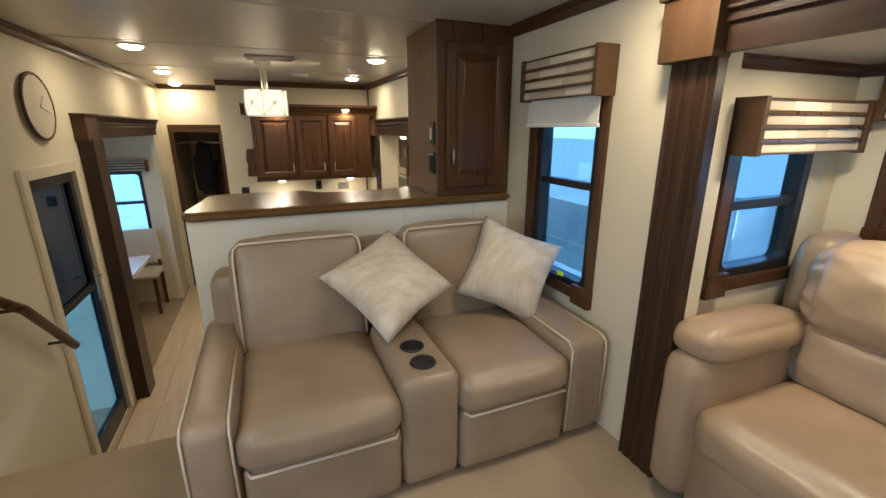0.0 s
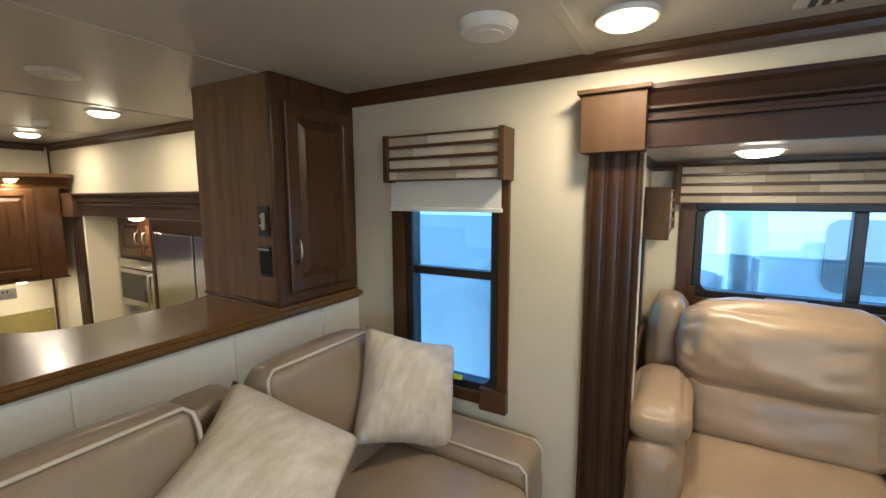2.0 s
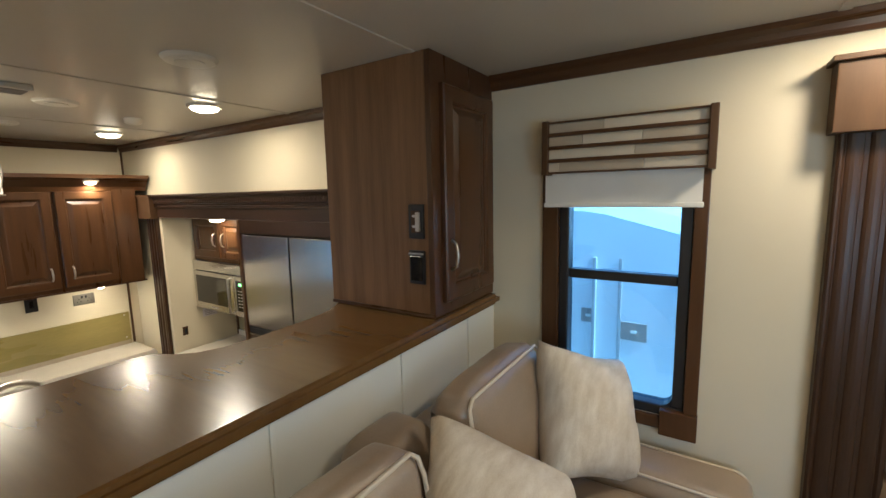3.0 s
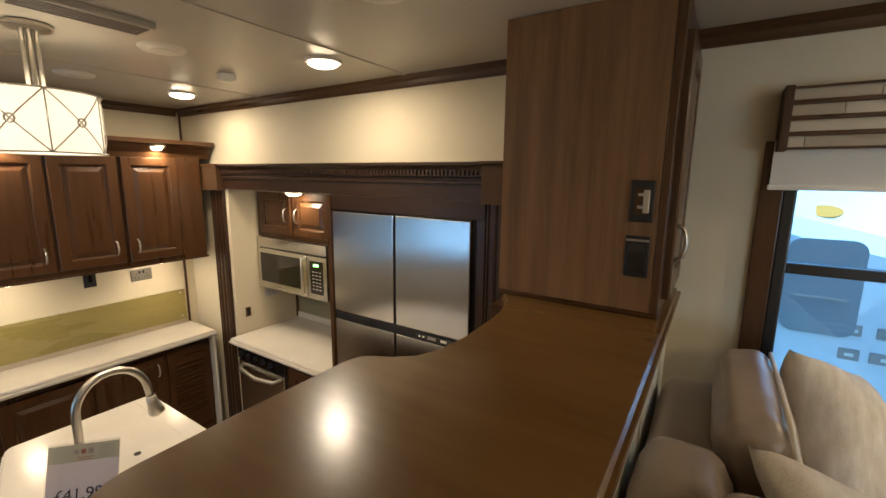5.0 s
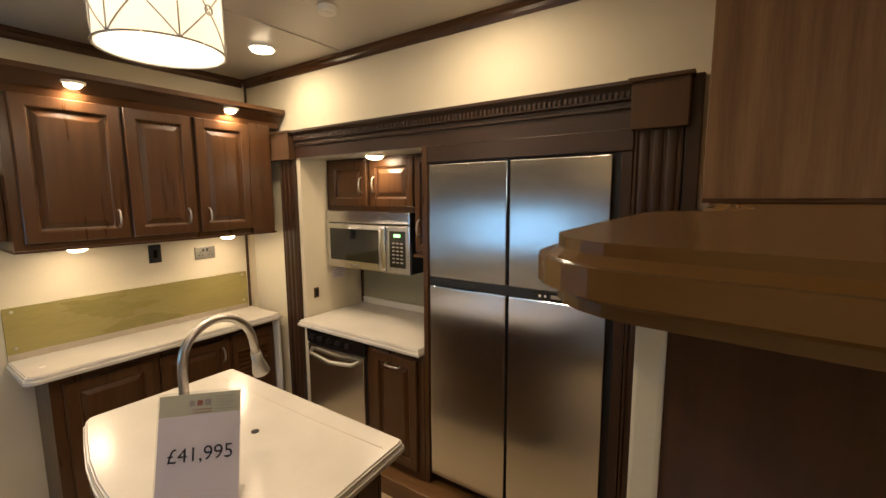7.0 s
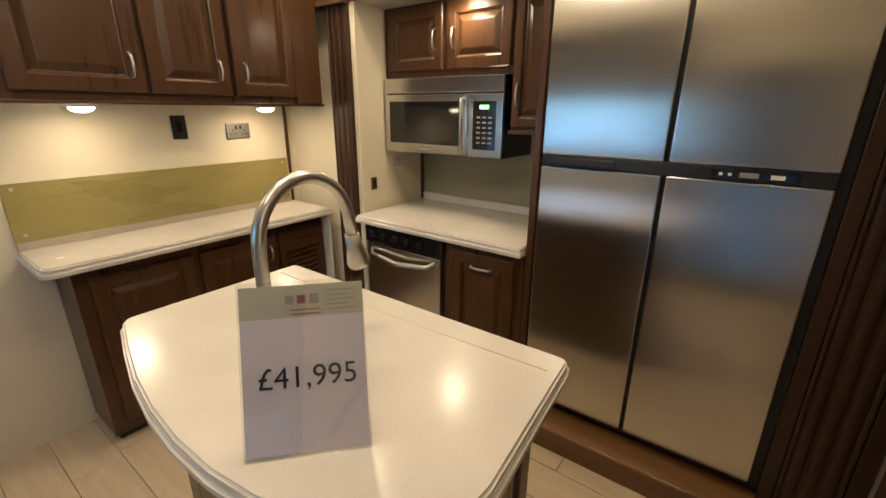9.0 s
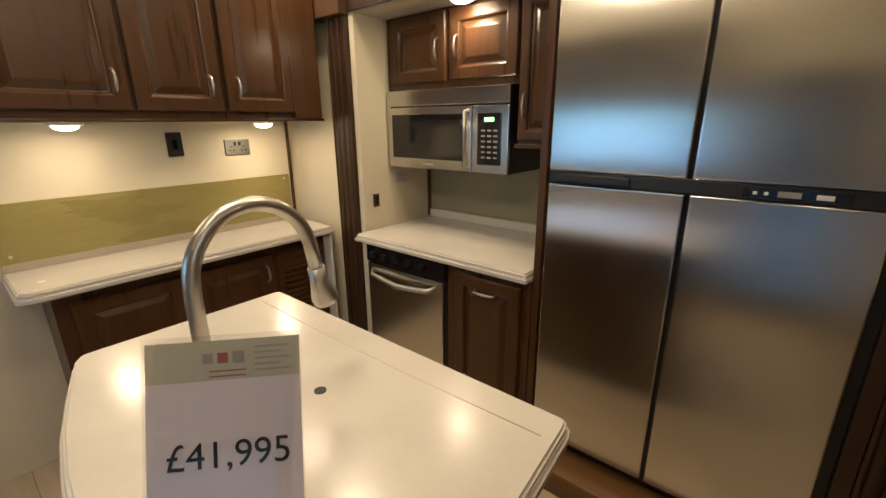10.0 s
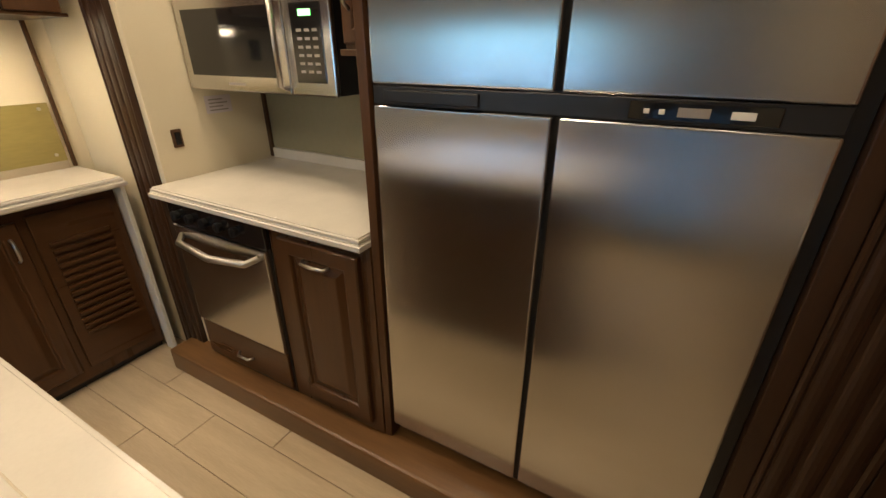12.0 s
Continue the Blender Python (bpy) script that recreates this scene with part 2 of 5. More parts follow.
def tilt(cx, cy, cz, rx=0, ry=0, rz=0):
    """Turns about a point, in degrees."""
    return pose(cx, cy, cz, rx, ry, rz) @ Matrix.Translation((-cx, -cy, -cz))


def part(name, bm, mat, parent=None, label="", smooth=False):
    me = bpy.data.meshes.new(name)
    bm.to_mesh(me)
    bm.free()
    if smooth:
        for p in me.polygons:
            p.use_smooth = True
    me.materials.append(mat)
    ob = new(name, me)
    if parent is not None:
        ob.parent = parent
    if label:
        ob["label"] = label
    return ob


def thing(name, label, category, group="", kind="", at=(0, 0, 0)):
    ob = tagged(new(name), label, category, group, kind)
    ob.location = at
    return ob


def solid(name, bm, mat, label, category, group="", kind="structure"):
    return tagged(part(name, bm, mat), label, category, group, kind)


def words(text, size, mat, m, parent, name="lettering"):
    c = bpy.data.curves.new(name, "FONT")
    c.body, c.size, c.align_x, c.align_y, c.extrude = text, size, "CENTER", "CENTER", 0.0004
    ob = new(name, c)
    c.materials.append(mat)
    ob.parent = parent
    ob.matrix_local = m
    return ob


def panel_door(parent, m, w, h, mat, handle=None, name="door", pull=0.10, tee=False):
    """A raised-panel cabinet door in its own frame: x across, z up, front towards -y; m sets it in place. handle: (x, z) or None."""
    bm = bmesh.new()
    s = min(0.055, w * 0.2)

    def ring(i, y):
        return [bm.verts.new(c) for c in ((-w / 2 + i, y, i), (w / 2 - i, y, i), (w / 2 - i, y, h - i), (-w / 2 + i, y, h - i))]
    rings = [ring(0, 0), ring(0, -0.016), ring(0.005, -0.021), ring(s - 0.006, -0.021), ring(s, -0.018), ring(s + 0.003, -0.010), ring(s + 0.010, -0.008), ring(s + 0.034, -0.018), ring(s + 0.040, -0.019)]
    for p, q in zip(rings, rings[1:]):
        for k in range(4):
            bm.faces.new((p[k], p[(k + 1) % 4], q[(k + 1) % 4], q[k]))
    bm.faces.new(rings[-1]), bm.faces.new(rings[0][::-1])
    bmesh.ops.recalc_face_normals(bm, faces=bm.faces)
    bm.transform(m)
    d = part(name, bm, mat, parent)
    if handle:
        hb = bmesh.new()
        x, z = handle
        if tee:
            pts = [(x - pull / 2, -0.021, z), (x - pull / 2 + 0.008, -0.04, z), (x, -0.046, z), (x + pull / 2 - 0.008, -0.04, z), (x + pull / 2, -0.021, z)]
        else:
            pts = [(x, -0.021, z - pull / 2), (x, -0.04, z - pull / 2 + 0.012), (x, -0.047, z), (x, -0.04, z + pull / 2 - 0.012), (x, -0.021, z + pull / 2)]
        tube(hb, pts, [0.006, 0.005, 0.0065, 0.005, 0.006], 8)
        hb.transform(m)
        part("handle", hb, chrome, d, "satin nickel bow handle")
    return d


FACE_X = Matrix.Rotation(radians(-90), 4, "Z")  # a door's front turned to face -x


# ---------- shell ----------
FL, FK, CE = 0.17, -0.605, 1.955   # living floor, kitchen floor, ceiling
XR, XL = 1.345, -1.05              # side walls
YB, YF = 5.45, -1.75               # kitchen's back wall, front wall behind the start
ROOF = 2.02

bm = bmesh.new()
box(bm, XL - 0.05, XR + 0.9, YF, 1.82, FL - 0.06, FL)
solid("floor", bm, carpet_m, "beige carpet on the raised living floor", "floor")
bm = bmesh.new()
box(bm, XL - 0.9, XR + 0.6, 1.82, 8.2, FK - 0.06, FK)
solid("floor_kitchen", bm, material("floor bed", (0.30, 0.22, 0.14), 0.6), "pale floor bed below the planks", "floor")
for i in range(3):
    bm = bmesh.new()
    box(bm, XL, -0.20, 1.80 + 0.25 * i, 2.05 + 0.25 * i + 0.02, FK, FL - 0.194 * (i + 1), 0.012)
    solid("stair_step", bm, carpet_m, "beige carpeted step down to the kitchen", "step", "stairs")

bm = bmesh.new()
box(bm, XL - 0.06, XR + 0.06, YF - 0.06, 8.2, CE, ROOF)
# soft mouldings over the panel joints
for y in (1.04, 2.12, 3.25, 4.4):
    box(bm, XL, XR, y - 0.014, y + 0.014, CE - 0.004, CE + 0.01, 0.002)
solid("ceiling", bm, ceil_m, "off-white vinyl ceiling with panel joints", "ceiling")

# the window wall, with holes for the window and two slide-outs
W1 = (1.345, 1.775, 0.735, 1.52)    # window by the sofa: y0, y1, z0, z1
LS = (-1.30, 0.87, 1.665)           # living slide: y0, y1, top
KS = (2.80, 4.87, 1.37)             # kitchen slide
bm = bmesh.new()
box(bm, XR, XR + 0.06, YF - 0.06, LS[0], FK, CE)
box(bm, XR, XR + 0.06, LS[0], LS[1], LS[2], CE)
box(bm, XR, XR + 0.06, LS[0], LS[1], FK, FL - 0.06)
box(bm, XR, XR + 0.06, LS[1], W1[0], FK, CE)
box(bm, XR, XR + 0.06, W1[0], W1[1], FK, W1[2])
box(bm, XR, XR + 0.06, W1[0], W1[1], W1[3], CE)
box(bm, XR, XR + 0.06, W1[1], KS[0], FK, CE)
box(bm, XR, XR + 0.06, KS[0], KS[1], KS[2], CE)
box(bm, XR, XR + 0.06, KS[1], YB + 0.06, FK, CE)
solid("wall_east", bm, wall_m, "cream vinyl side wall with a window and two slide-outs", "wall")

# the door wall, with the entrance door and the dinette slide
DO = (2.74, 3.34, -0.55, 1.19)
DS = (3.60, 5.75, 1.38)
# W6: unseen window, added to let daylight into the living end
W6 = (-1.10, 0.50, 0.85, 1.50)
bm = bmesh.new()
box(bm, XL - 0.06, XL, YF - 0.06, W6[0], FK, CE)
box(bm, XL - 0.06, XL, W6[0], W6[1], FK, W6[2])
box(bm, XL - 0.06, XL, W6[0], W6[1], W6[3], CE)
box(bm, XL - 0.06, XL, W6[1], DO[0], FK, CE)
box(bm, XL - 0.06, XL, DO[0], DO[1], DO[3], CE)
box(bm, XL - 0.06, XL, DO[0], DO[1], FK, DO[2])
box(bm, XL - 0.06, XL, DO[1], DS[0], FK, CE)
box(bm, XL - 0.06, XL, DS[0], DS[1], DS[2], CE)
box(bm, XL - 0.06, XL, DS[1], 8.2, FK, CE)
solid("wall_west", bm, wall_m, "cream vinyl wall with the entrance door and a slide-out", "wall")

bm = bmesh.new()
box(bm, XL - 0.06, XR + 0.06, YF - 0.06, YF, FK, CE)
solid("wall_south", bm, wall_m, "cream end wall of the living space", "wall")
bm = bmesh.new()
box(bm, -0.34, XR, YB, YB + 0.06, FK, CE)
box(bm, -0.34, -0.28, YB + 0.06, 6.2, FK, CE)
solid("wall_north", bm, wall_m, "cream wall behind the kitchen worktop", "wall")
bm = bmesh.new()
box(bm, XL, -0.94, 6.2, 6.26, FK, CE)
box(bm, -0.42, -0.28, 6.2, 6.26, FK, CE)
box(bm, -0.94, -0.42, 6.2, 6.26, 1.42, CE)
box(bm, -0.34, -0.28, 6.26, 8.2, FK, CE)
box(bm, XL, -0.28, 8.14, 8.2, FK, CE)
solid("wall_hall", bm, wall_m, "cream hall wall with an open doorway", "wall")

# slide-out shells
SX, SE = 2.11, 0.905                 # living slide: back wall, end wall
W2 = (1.50, 1.93, 0.93, 1.45)        # end window: x0, x1, z0, z1
W3 = (-0.40, 0.715, 1.05, 1.48)      # long window: y0, y1, z0, z1
bm = bmesh.new()
box(bm, XR + 0.06, W2[0], SE, SE + 0.05, FL - 0.06, LS[2] + 0.1)
box(bm, W2[1], SX + 0.05, SE, SE + 0.05, FL - 0.06, LS[2] + 0.1)
box(bm, W2[0], W2[1], SE, SE + 0.05, FL - 0.06, W2[2])
box(bm, W2[0], W2[1], SE, SE + 0.05, W2[3], LS[2] + 0.1)
box(bm, SX, SX + 0.05, LS[0], W3[0], FL - 0.06, LS[2] + 0.1)
box(bm, SX, SX + 0.05, W3[1], SE, FL - 0.06, LS[2] + 0.1)
box(bm, SX, SX + 0.05, W3[0], W3[1], FL - 0.06, W3[2])
box(bm, SX, SX + 0.05, W3[0], W3[1], W3[3], LS[2] + 0.1)
box(bm, XR + 0.06, SX + 0.05, LS[0] - 0.05, LS[0], FL - 0.06, LS[2] + 0.1)
solid("wall_slide_living", bm, wall_m, "cream walls of the living slide-out", "wall")
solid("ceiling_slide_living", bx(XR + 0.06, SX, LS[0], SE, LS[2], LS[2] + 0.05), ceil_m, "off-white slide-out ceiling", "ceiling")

KB, KE = 1.86, 4.835
bm = bmesh.new()
box(bm, KB, KB + 0.05, 2.70, KE + 0.05, FK, 1.5)
box(bm, XR - 0.02, KB, KE, KE + 0.05, FK, 1.5)
box(bm, XR + 0.06, KB, 2.70, 2.76, FK, 1.5)
solid("wall_slide_kitchen", bm, wall_m, "cream walls of the kitchen slide-out", "wall")
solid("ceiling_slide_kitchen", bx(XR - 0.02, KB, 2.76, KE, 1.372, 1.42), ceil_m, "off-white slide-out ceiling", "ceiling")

DX = -1.75
W4 = (3.85, 5.35, 0.42, 1.00)
bm = bmesh.new()
box(bm, DX - 0.05, DX, 3.55, W4[0], FK, 1.5)
box(bm, DX - 0.05, DX, W4[1], 5.8, FK, 1.5)
box(bm, DX - 0.05, DX, W4[0], W4[1], FK, W4[2])
box(bm, DX - 0.05, DX, W4[0], W4[1], W4[3], 1.5)
box(bm, DX, XL - 0.06, 3.50, 3.55, FK, 1.5)
W5 = (-1.60, -1.24, 0.25, 0.98)
box(bm, DX, W5[0], 5.78, 5.83, FK, 1.5)
box(bm, W5[1], XL - 0.06, 5.78, 5.83, FK, 1.5)
box(bm, W5[0], W5[1], 5.78, 5.83, FK, W5[2])
box(bm, W5[0], W5[1], 5.78, 5.83, W5[3], 1.5)
solid("wall_slide_dinette", bm, wall_m, "cream walls of the dinette slide-out", "wall")
solid("ceiling_slide_dinette", bx(DX, XL - 0.06, 3.55, 5.78, 1.40, 1.45), ceil_m, "off-white slide-out ceiling", "ceiling")


def crown(name, axis, a0, a1, wall, z, side, d=0.03, h=0.055):
    pts = [(wall, z), (wall + side * d, z), (wall + side * d, z - 0.016), (wall + side * d * 0.55, z - 0.026), (wall + side * d * 0.45, z - 0.042), (wall + side * d * 0.25, z - h), (wall, z - h)]
    bm = bmesh.new()
    prism(bm, pts, axis, a0, a1)
    return solid(name, bm, wood_y if axis == "y" else wood_x, "dark cherry crown moulding under the ceiling", "moulding", "crown mouldings")


crown("crown_moulding", "y", YF, 2.05, XR, CE, -1)
crown("crown_moulding", "y", 2.53, YB, XR, CE, -1)
crown("crown_moulding", "y", YF, 6.2, XL, CE, 1)
crown("crown_moulding", "x", -0.34, XR - 0.03, YB, CE, -1)
crown("crown_moulding", "x", XL + 0.03, -0.34, 6.2, CE, -1)
crown("crown_moulding", "y", LS[0], SE, SX, LS[2], -1, 0.014, 0.02)
crown("crown_moulding", "x", XR + 0.06, SX - 0.014, SE, LS[2], -1, 0.014, 0.02)
solid("trim", bx(1.268, 1.282, YB - 0.016, YB, 0.30, 0.89, 0.003), brown_m, "brown corner strip beside the splash panel", "trim")
solid("trim", bx(XR - 0.012, XR, YB - 0.012, YB, 1.5, CE - 0.055, 0.003), brown_m, "slim brown corner strip", "trim")


# ---------- slide-out surrounds ----------
def fluted(bm, x0, x1, y0, y1, z0, z1):
    """An upright post that faces -x, with beads along it."""
    w = y1 - y0
    f = x0 + 0.005
    pts = [(x1, y1), (x1, y0), (x0 + 0.004, y0), (x0, y0 + 0.004), (x0, y0 + 0.07 * w), (f, y0 + 0.10 * w)]
    for c in (0.22, 0.5, 0.78):
        pts += [(f - 0.005 * math.sin(a), y0 + w * (c - 0.11 * math.cos(a))) for a in [math.pi * j / 6 for j in range(7)]]
    prism(bm, pts + [(f, y0 + 0.90 * w), (x0, y0 + 0.93 * w), (x0, y1 - 0.006), (x0 + 0.006, y1)], "z", z0, z1)


def beam(bm, x, y0, y1, z0, z1, side=-1):
    h = z1 - z0
    p = [(0, 0), (0.03, 0), (0.03, 0.42), (0.042, 0.44), (0.042, 0.50), (0.034, 0.52), (0.034, 0.58), (0.05, 0.62), (0.05, 0.66), (0.042, 0.68), (0.06, 0.86), (0.072, 0.92), (0.072, 1.0), (0, 1.0)]
    prism(bm, [(x + side * a, z0 + b * h) for a, b in p], "y", y0, y1)


def surround(name, label, x, y0, y1, z0, z_beam, z_top, posts, side=-1, dentils=True):
    root = thing(name, label, "slide-out trim", "slide-out surrounds", "structure")
    bm = bmesh.new()
    beam(bm, x, y0, y1, z_beam, z_top, side)
    part("beam", bm, trim_y, root)
    if dentils:
        bm = bmesh.new()
        y = y0 + 0.02
        while y < y1 - 0.02:
            box(bm, x + side * 0.054, x + side * 0.045, y, y + 0.012, z_top - 0.058, z_top - 0.034)
            y += 0.022
        part("dentil_strip", bm, trim_y, root)
    for (p0, p1, q0, q1) in posts:
        bm = bmesh.new()
        if side < 0:
            fluted(bm, x - 0.042, x, p0, p1, z0, z_beam)
        else:
            box(bm, x, x + 0.09, p0, p1, z0, z_beam, 0.006)
        part("post", bm, trim_z, root)
        bm = bmesh.new()
        box(bm, x, x + side * 0.078, q0, q1, z_beam - 0.012, z_top - 0.012, 0.003)
        box(bm, x, x + side * 0.09, q0 - 0.012, q1 + 0.012, z_top - 0.012, z_top + 0.002, 0.003)
        part("corner_block", bm, brown_m, root, "plain brown corner block")
    return root


surround("slide_surround", "dark cherry fluted surround of the living slide-out", XR, LS[0], 0.87, FL, LS[2] - 0.01, 1.83,
         [(0.87, 1.03, 0.865, 1.05)], -1, False)
surround("slide_surround", "dark cherry fluted surround of the kitchen slide-out", XR, 2.79, 4.87, FK, 1.375, 1.545,
         [(4.87, 5.03, 4.865, 5.12), (2.625, 2.79, 2.61, 2.80)])
surround("slide_surround", "dark cherry surround of the dinette slide-out", XL, 3.72, 5.75, FK, 1.375, 1.54,
         [(3.52, 3.72, 3.50, 3.73)], 1, False)
solid("trim", bx(XR - 0.034, XR, 2.572, 2.622, FK, 1.545, 0.004), trim_z, "dark cherry filler board beside the post", "trim")
# inner reveal boards of the slide-outs
solid("trim", bx(XR - 0.03, XR + 0.06, 0.872, 0.9, FL, LS[2] - 0.012), wood_z, "dark cherry reveal of the slide-out", "trim")
solid("trim", bx(XL - 0.30, XL, 3.56, 3.60, FK, 1.375), wood_z, "dark cherry reveal of the slide-out", "trim")

solid("floor_platform", bx(-0.20, XR, 1.82, 2.05, FK, FL - 0.001), carpet_m, "carpeted platform behind the reclining sofa", "floor")

# ---------- windows ----------
def window_x(name, label, x, y0, y1, z0, z1, bars, mullions=(), trim=True, hollow=0.06, side=-1, pane_mat=None):
    """A window in a wall of plane x; side: which way the room lies."""
    root = thing(name, label, "window", kind="structure")
    f = 0.036
    bm = bmesh.new()
    xa, xb = x + side * 0.006, x - side * hollow
    for (a, b, c, d) in ((y0, y1, z0, z0 + f), (y0, y1, z1 - f, z1), (y0, y0 + f, z0 + f, z1 - f), (y1 - f, y1, z0 + f, z1 - f)):
        box(bm, min(xa, xb), max(xa, xb), a, b, c, d, 0.006)
    # rounded inner corners
    for sy, yy in ((1, y0 + f), (-1, y1 - f)):
        for sz, zz in ((1, z0 + f), (-1, z1 - f)):
            r = 0.035
            pts = [(yy - sy * 0.003, zz - sz * 0.003)] + [(yy + sy * (r - r * math.sin(a)), zz + sz * (r - r * math.cos(a))) for a in [math.pi / 2 * k / 5 for k in range(6)]]
            prism(bm, pts, "x", min(xa, xb) + 0.004, max(xa, xb) - 0.004)
    part("window_frame", bm, black_m, root, "black window frame")
    for z in bars:
        part("glazing_bar", bx(x - side * 0.05, x - side * 0.008, y0 + f, y1 - f, z - 0.017, z + 0.017, 0.004), black_m, root)
    for y in mullions:
        part("glazing_bar", bx(x - side * 0.05, x - side * 0.008, y - 0.022, y + 0.022, z0 + f, z1 - f, 0.004), black_m, root)
    zs, ys = [z0 + f, *bars, z1 - f], [y0 + f, *mullions, y1 - f]
    for a, b in zip(zs, zs[1:]):
        for c, d in zip(ys, ys[1:]):
            p = part("pane", bx(x - side * 0.034, x - side * 0.030, c - 0.004, d + 0.004, a - 0.004, b + 0.004), pane_mat or glass, root)
            p.visible_shadow = False
    return root


def swap_xy(root):
    """Turns a thing built for a wall of plane x into one of plane y (its x and y exchanged)."""
    flip = Matrix(((0, 1, 0, 0), (1, 0, 0, 0), (0, 0, 1, 0), (0, 0, 0, 1)))
    for o in root.children_recursive:
        if o.type == "MESH":
            o.data.transform(flip)
            o.data.flip_normals()
    return root


w1 = window_x("window_1", "tall black-framed window with a sliding lower pane", XR, *W1, bars=(1.205,))
tr = bmesh.new()
box(tr, XR - 0.018, XR, W1[1], W1[1] + 0.06, W1[2] - 0.03, 1.60, 0.003)
box(tr, XR - 0.018, XR, W1[0] - 0.04, W1[0], W1[2] - 0.03, 1.60, 0.003)
box(tr, XR - 0.018, XR, W1[0] - 0.04, W1[1] + 0.06, W1[2] - 0.045, W1[2] - 0.002, 0.003)
box(tr, XR - 0.030, XR, W1[0] - 0.042, W1[0] + 0.07, W1[2] - 0.06, W1[2] + 0.03, 0.004)
box(tr, XR - 0.030, XR, W1[1] - 0.03, W1[1] + 0.062, W1[2] - 0.06, W1[2] + 0.03, 0.004)
part("window_trim", tr, wood_z, w1, "dark cherry casing")
lt = bmesh.new()
box(lt, XR - 0.02, XR - 0.004, 1.52, 1.60, W1[2] + 0.012, W1[2] + 0.032, 0.004)
part("latch", lt, black_m, w1)
part("tag", bx(XR - 0.012, XR - 0.006, 1.50, 1.545, W1[2] + 0.034, W1[2] + 0.052, 0.001), lime, w1, "lime-yellow tag")

w3 = window_x("window_3", "wide black-framed window behind the couch", SX, *W3, bars=(), mullions=(0.16,))
tr = bmesh.new()
box(tr, SX - 0.018, SX, W3[1], W3[1] + 0.06, W3[2] - 0.04, 1.50, 0.003)
box(tr, SX - 0.018, SX, W3[0], W3[1] + 0.06, W3[2] - 0.045, W3[2] - 0.002, 0.003)
box(tr, SX - 0.028, SX, W3[1] - 0.02, W3[1] + 0.062, W3[2] - 0.07, W3[2] + 0.05, 0.004)
part("window_trim", tr, wood_z, w3, "dark cherry casing")
part("latch", bx(SX - 0.02, SX - 0.006, 0.30, 0.44, W3[2] + 0.012, W3[2] + 0.026, 0.003), chrome, w3)
part("tag", bx(SX - 0.012, SX - 0.006, -0.09, -0.05, W3[2] + 0.02, W3[2] + 0.045, 0.001), lime, w3, "lime-yellow tag")

w2 = window_x("window_2", "small black-framed window at the end of the slide-out", SE, *W2, bars=(1.19,))
tr = bmesh.new()
box(tr, SE - 0.018, SE, W2[0] - 0.05, W2[0], W2[2] - 0.03, 1.40, 0.003)
box(tr, SE - 0.018, SE, W2[0] - 0.05, W2[1] + 0.03, W2[2] - 0.045, W2[2] - 0.002, 0.003)
box(tr, SE - 0.028, SE, W2[0] - 0.055, W2[0] + 0.05, W2[2] - 0.06, W2[2] + 0.03, 0.004)
part("window_trim", tr, wood_z, w2, "dark cherry casing")
swap_xy(w2)
window_x("window_6", "unseen black-framed window added opposite the couch for daylight", XL, *W6, bars=(), mullions=(-0.30,), side=1)
window_x("window_4", "black-framed window of the dinette slide-out", DX, *W4, bars=(), mullions=(4.6,), side=1)
w5 = window_x("window_5", "black-framed window at the end of the dinette", 5.78, *W5, bars=(0.62,))
swap_xy(w5)


def valance(name, label, x, y0, y1, z0, z1, d=0.10, group="window valances"):
    """A pelmet box on a wall of plane x, towards -x: brown ends, rails, banded fabric between."""
    root = thing(name, label, "valance", group)
    for a in (y0, y1 - 0.022):
        part("end_panel", bx(x - d, x, a, a + 0.022, z0 - 0.004, z1 + 0.004, 0.003), brown_m, root, "brown end panel")
    n = 4
    h = (z1 - z0) / n
    for k in range(n + 1):
        z = z0 + h * k
        part("rail", bx(x - d + 0.004, x - d + 0.020, y0 + 0.022, y1 - 0.022, max(z0, z - 0.006), min(z1, z + 0.006), 0.002), wood_y, root)
    part("board", bx(x - d + 0.024, x - d + 0.034, y0 + 0.022, y1 - 0.022, z0, z1), brown_m, root)
    rnd = random.Random(int(z0 * 1000) + n)
    for k in range(n):
        y = y0 + 0.022
        c = rnd.random() < 0.5
        while y < y1 - 0.023:
            e = min(y1 - 0.022, y + rnd.uniform(0.13, 0.30))
            z = z0 + h * k
            part("fabric_band", bx(x - d + 0.012, x - d + 0.024, y, e, z + 0.006, z + h - 0.006, 0.003), fab_a if c else fab_b, root)
            y, c = e, not c
    return root


valance("valance", "brown pelmet with banded cream and taupe fabric", XR, 1.295, 1.812, 1.57, 1.745)
valance("valance", "long brown pelmet with banded fabric above the couch", SX, -0.55, 0.80, 1.475, 1.64, 0.09)
v2 = valance("valance", "short brown pelmet with banded fabric at the slide-out's end", SE, 1.43, 2.01, 1.37, 1.535, 0.11)
swap_xy(v2)
v5 = valance("valance", "pelmet with banded fabric above the dinette window", 5.78, -1.68, -1.16, 0.98, 1.10, 0.08)
swap_xy(v5)
rb = thing("roller_blind", "white roller blind pulled down a little way", "blind")
part("cloth", bx(XR - 0.045, XR - 0.042, 1.325, 1.815, 1.462, 1.60), blind_m, rb)
part("bottom_bar", bx(XR - 0.05, XR - 0.038, 1.32, 1.82, 1.452, 1.468, 0.004), blind_m, rb)

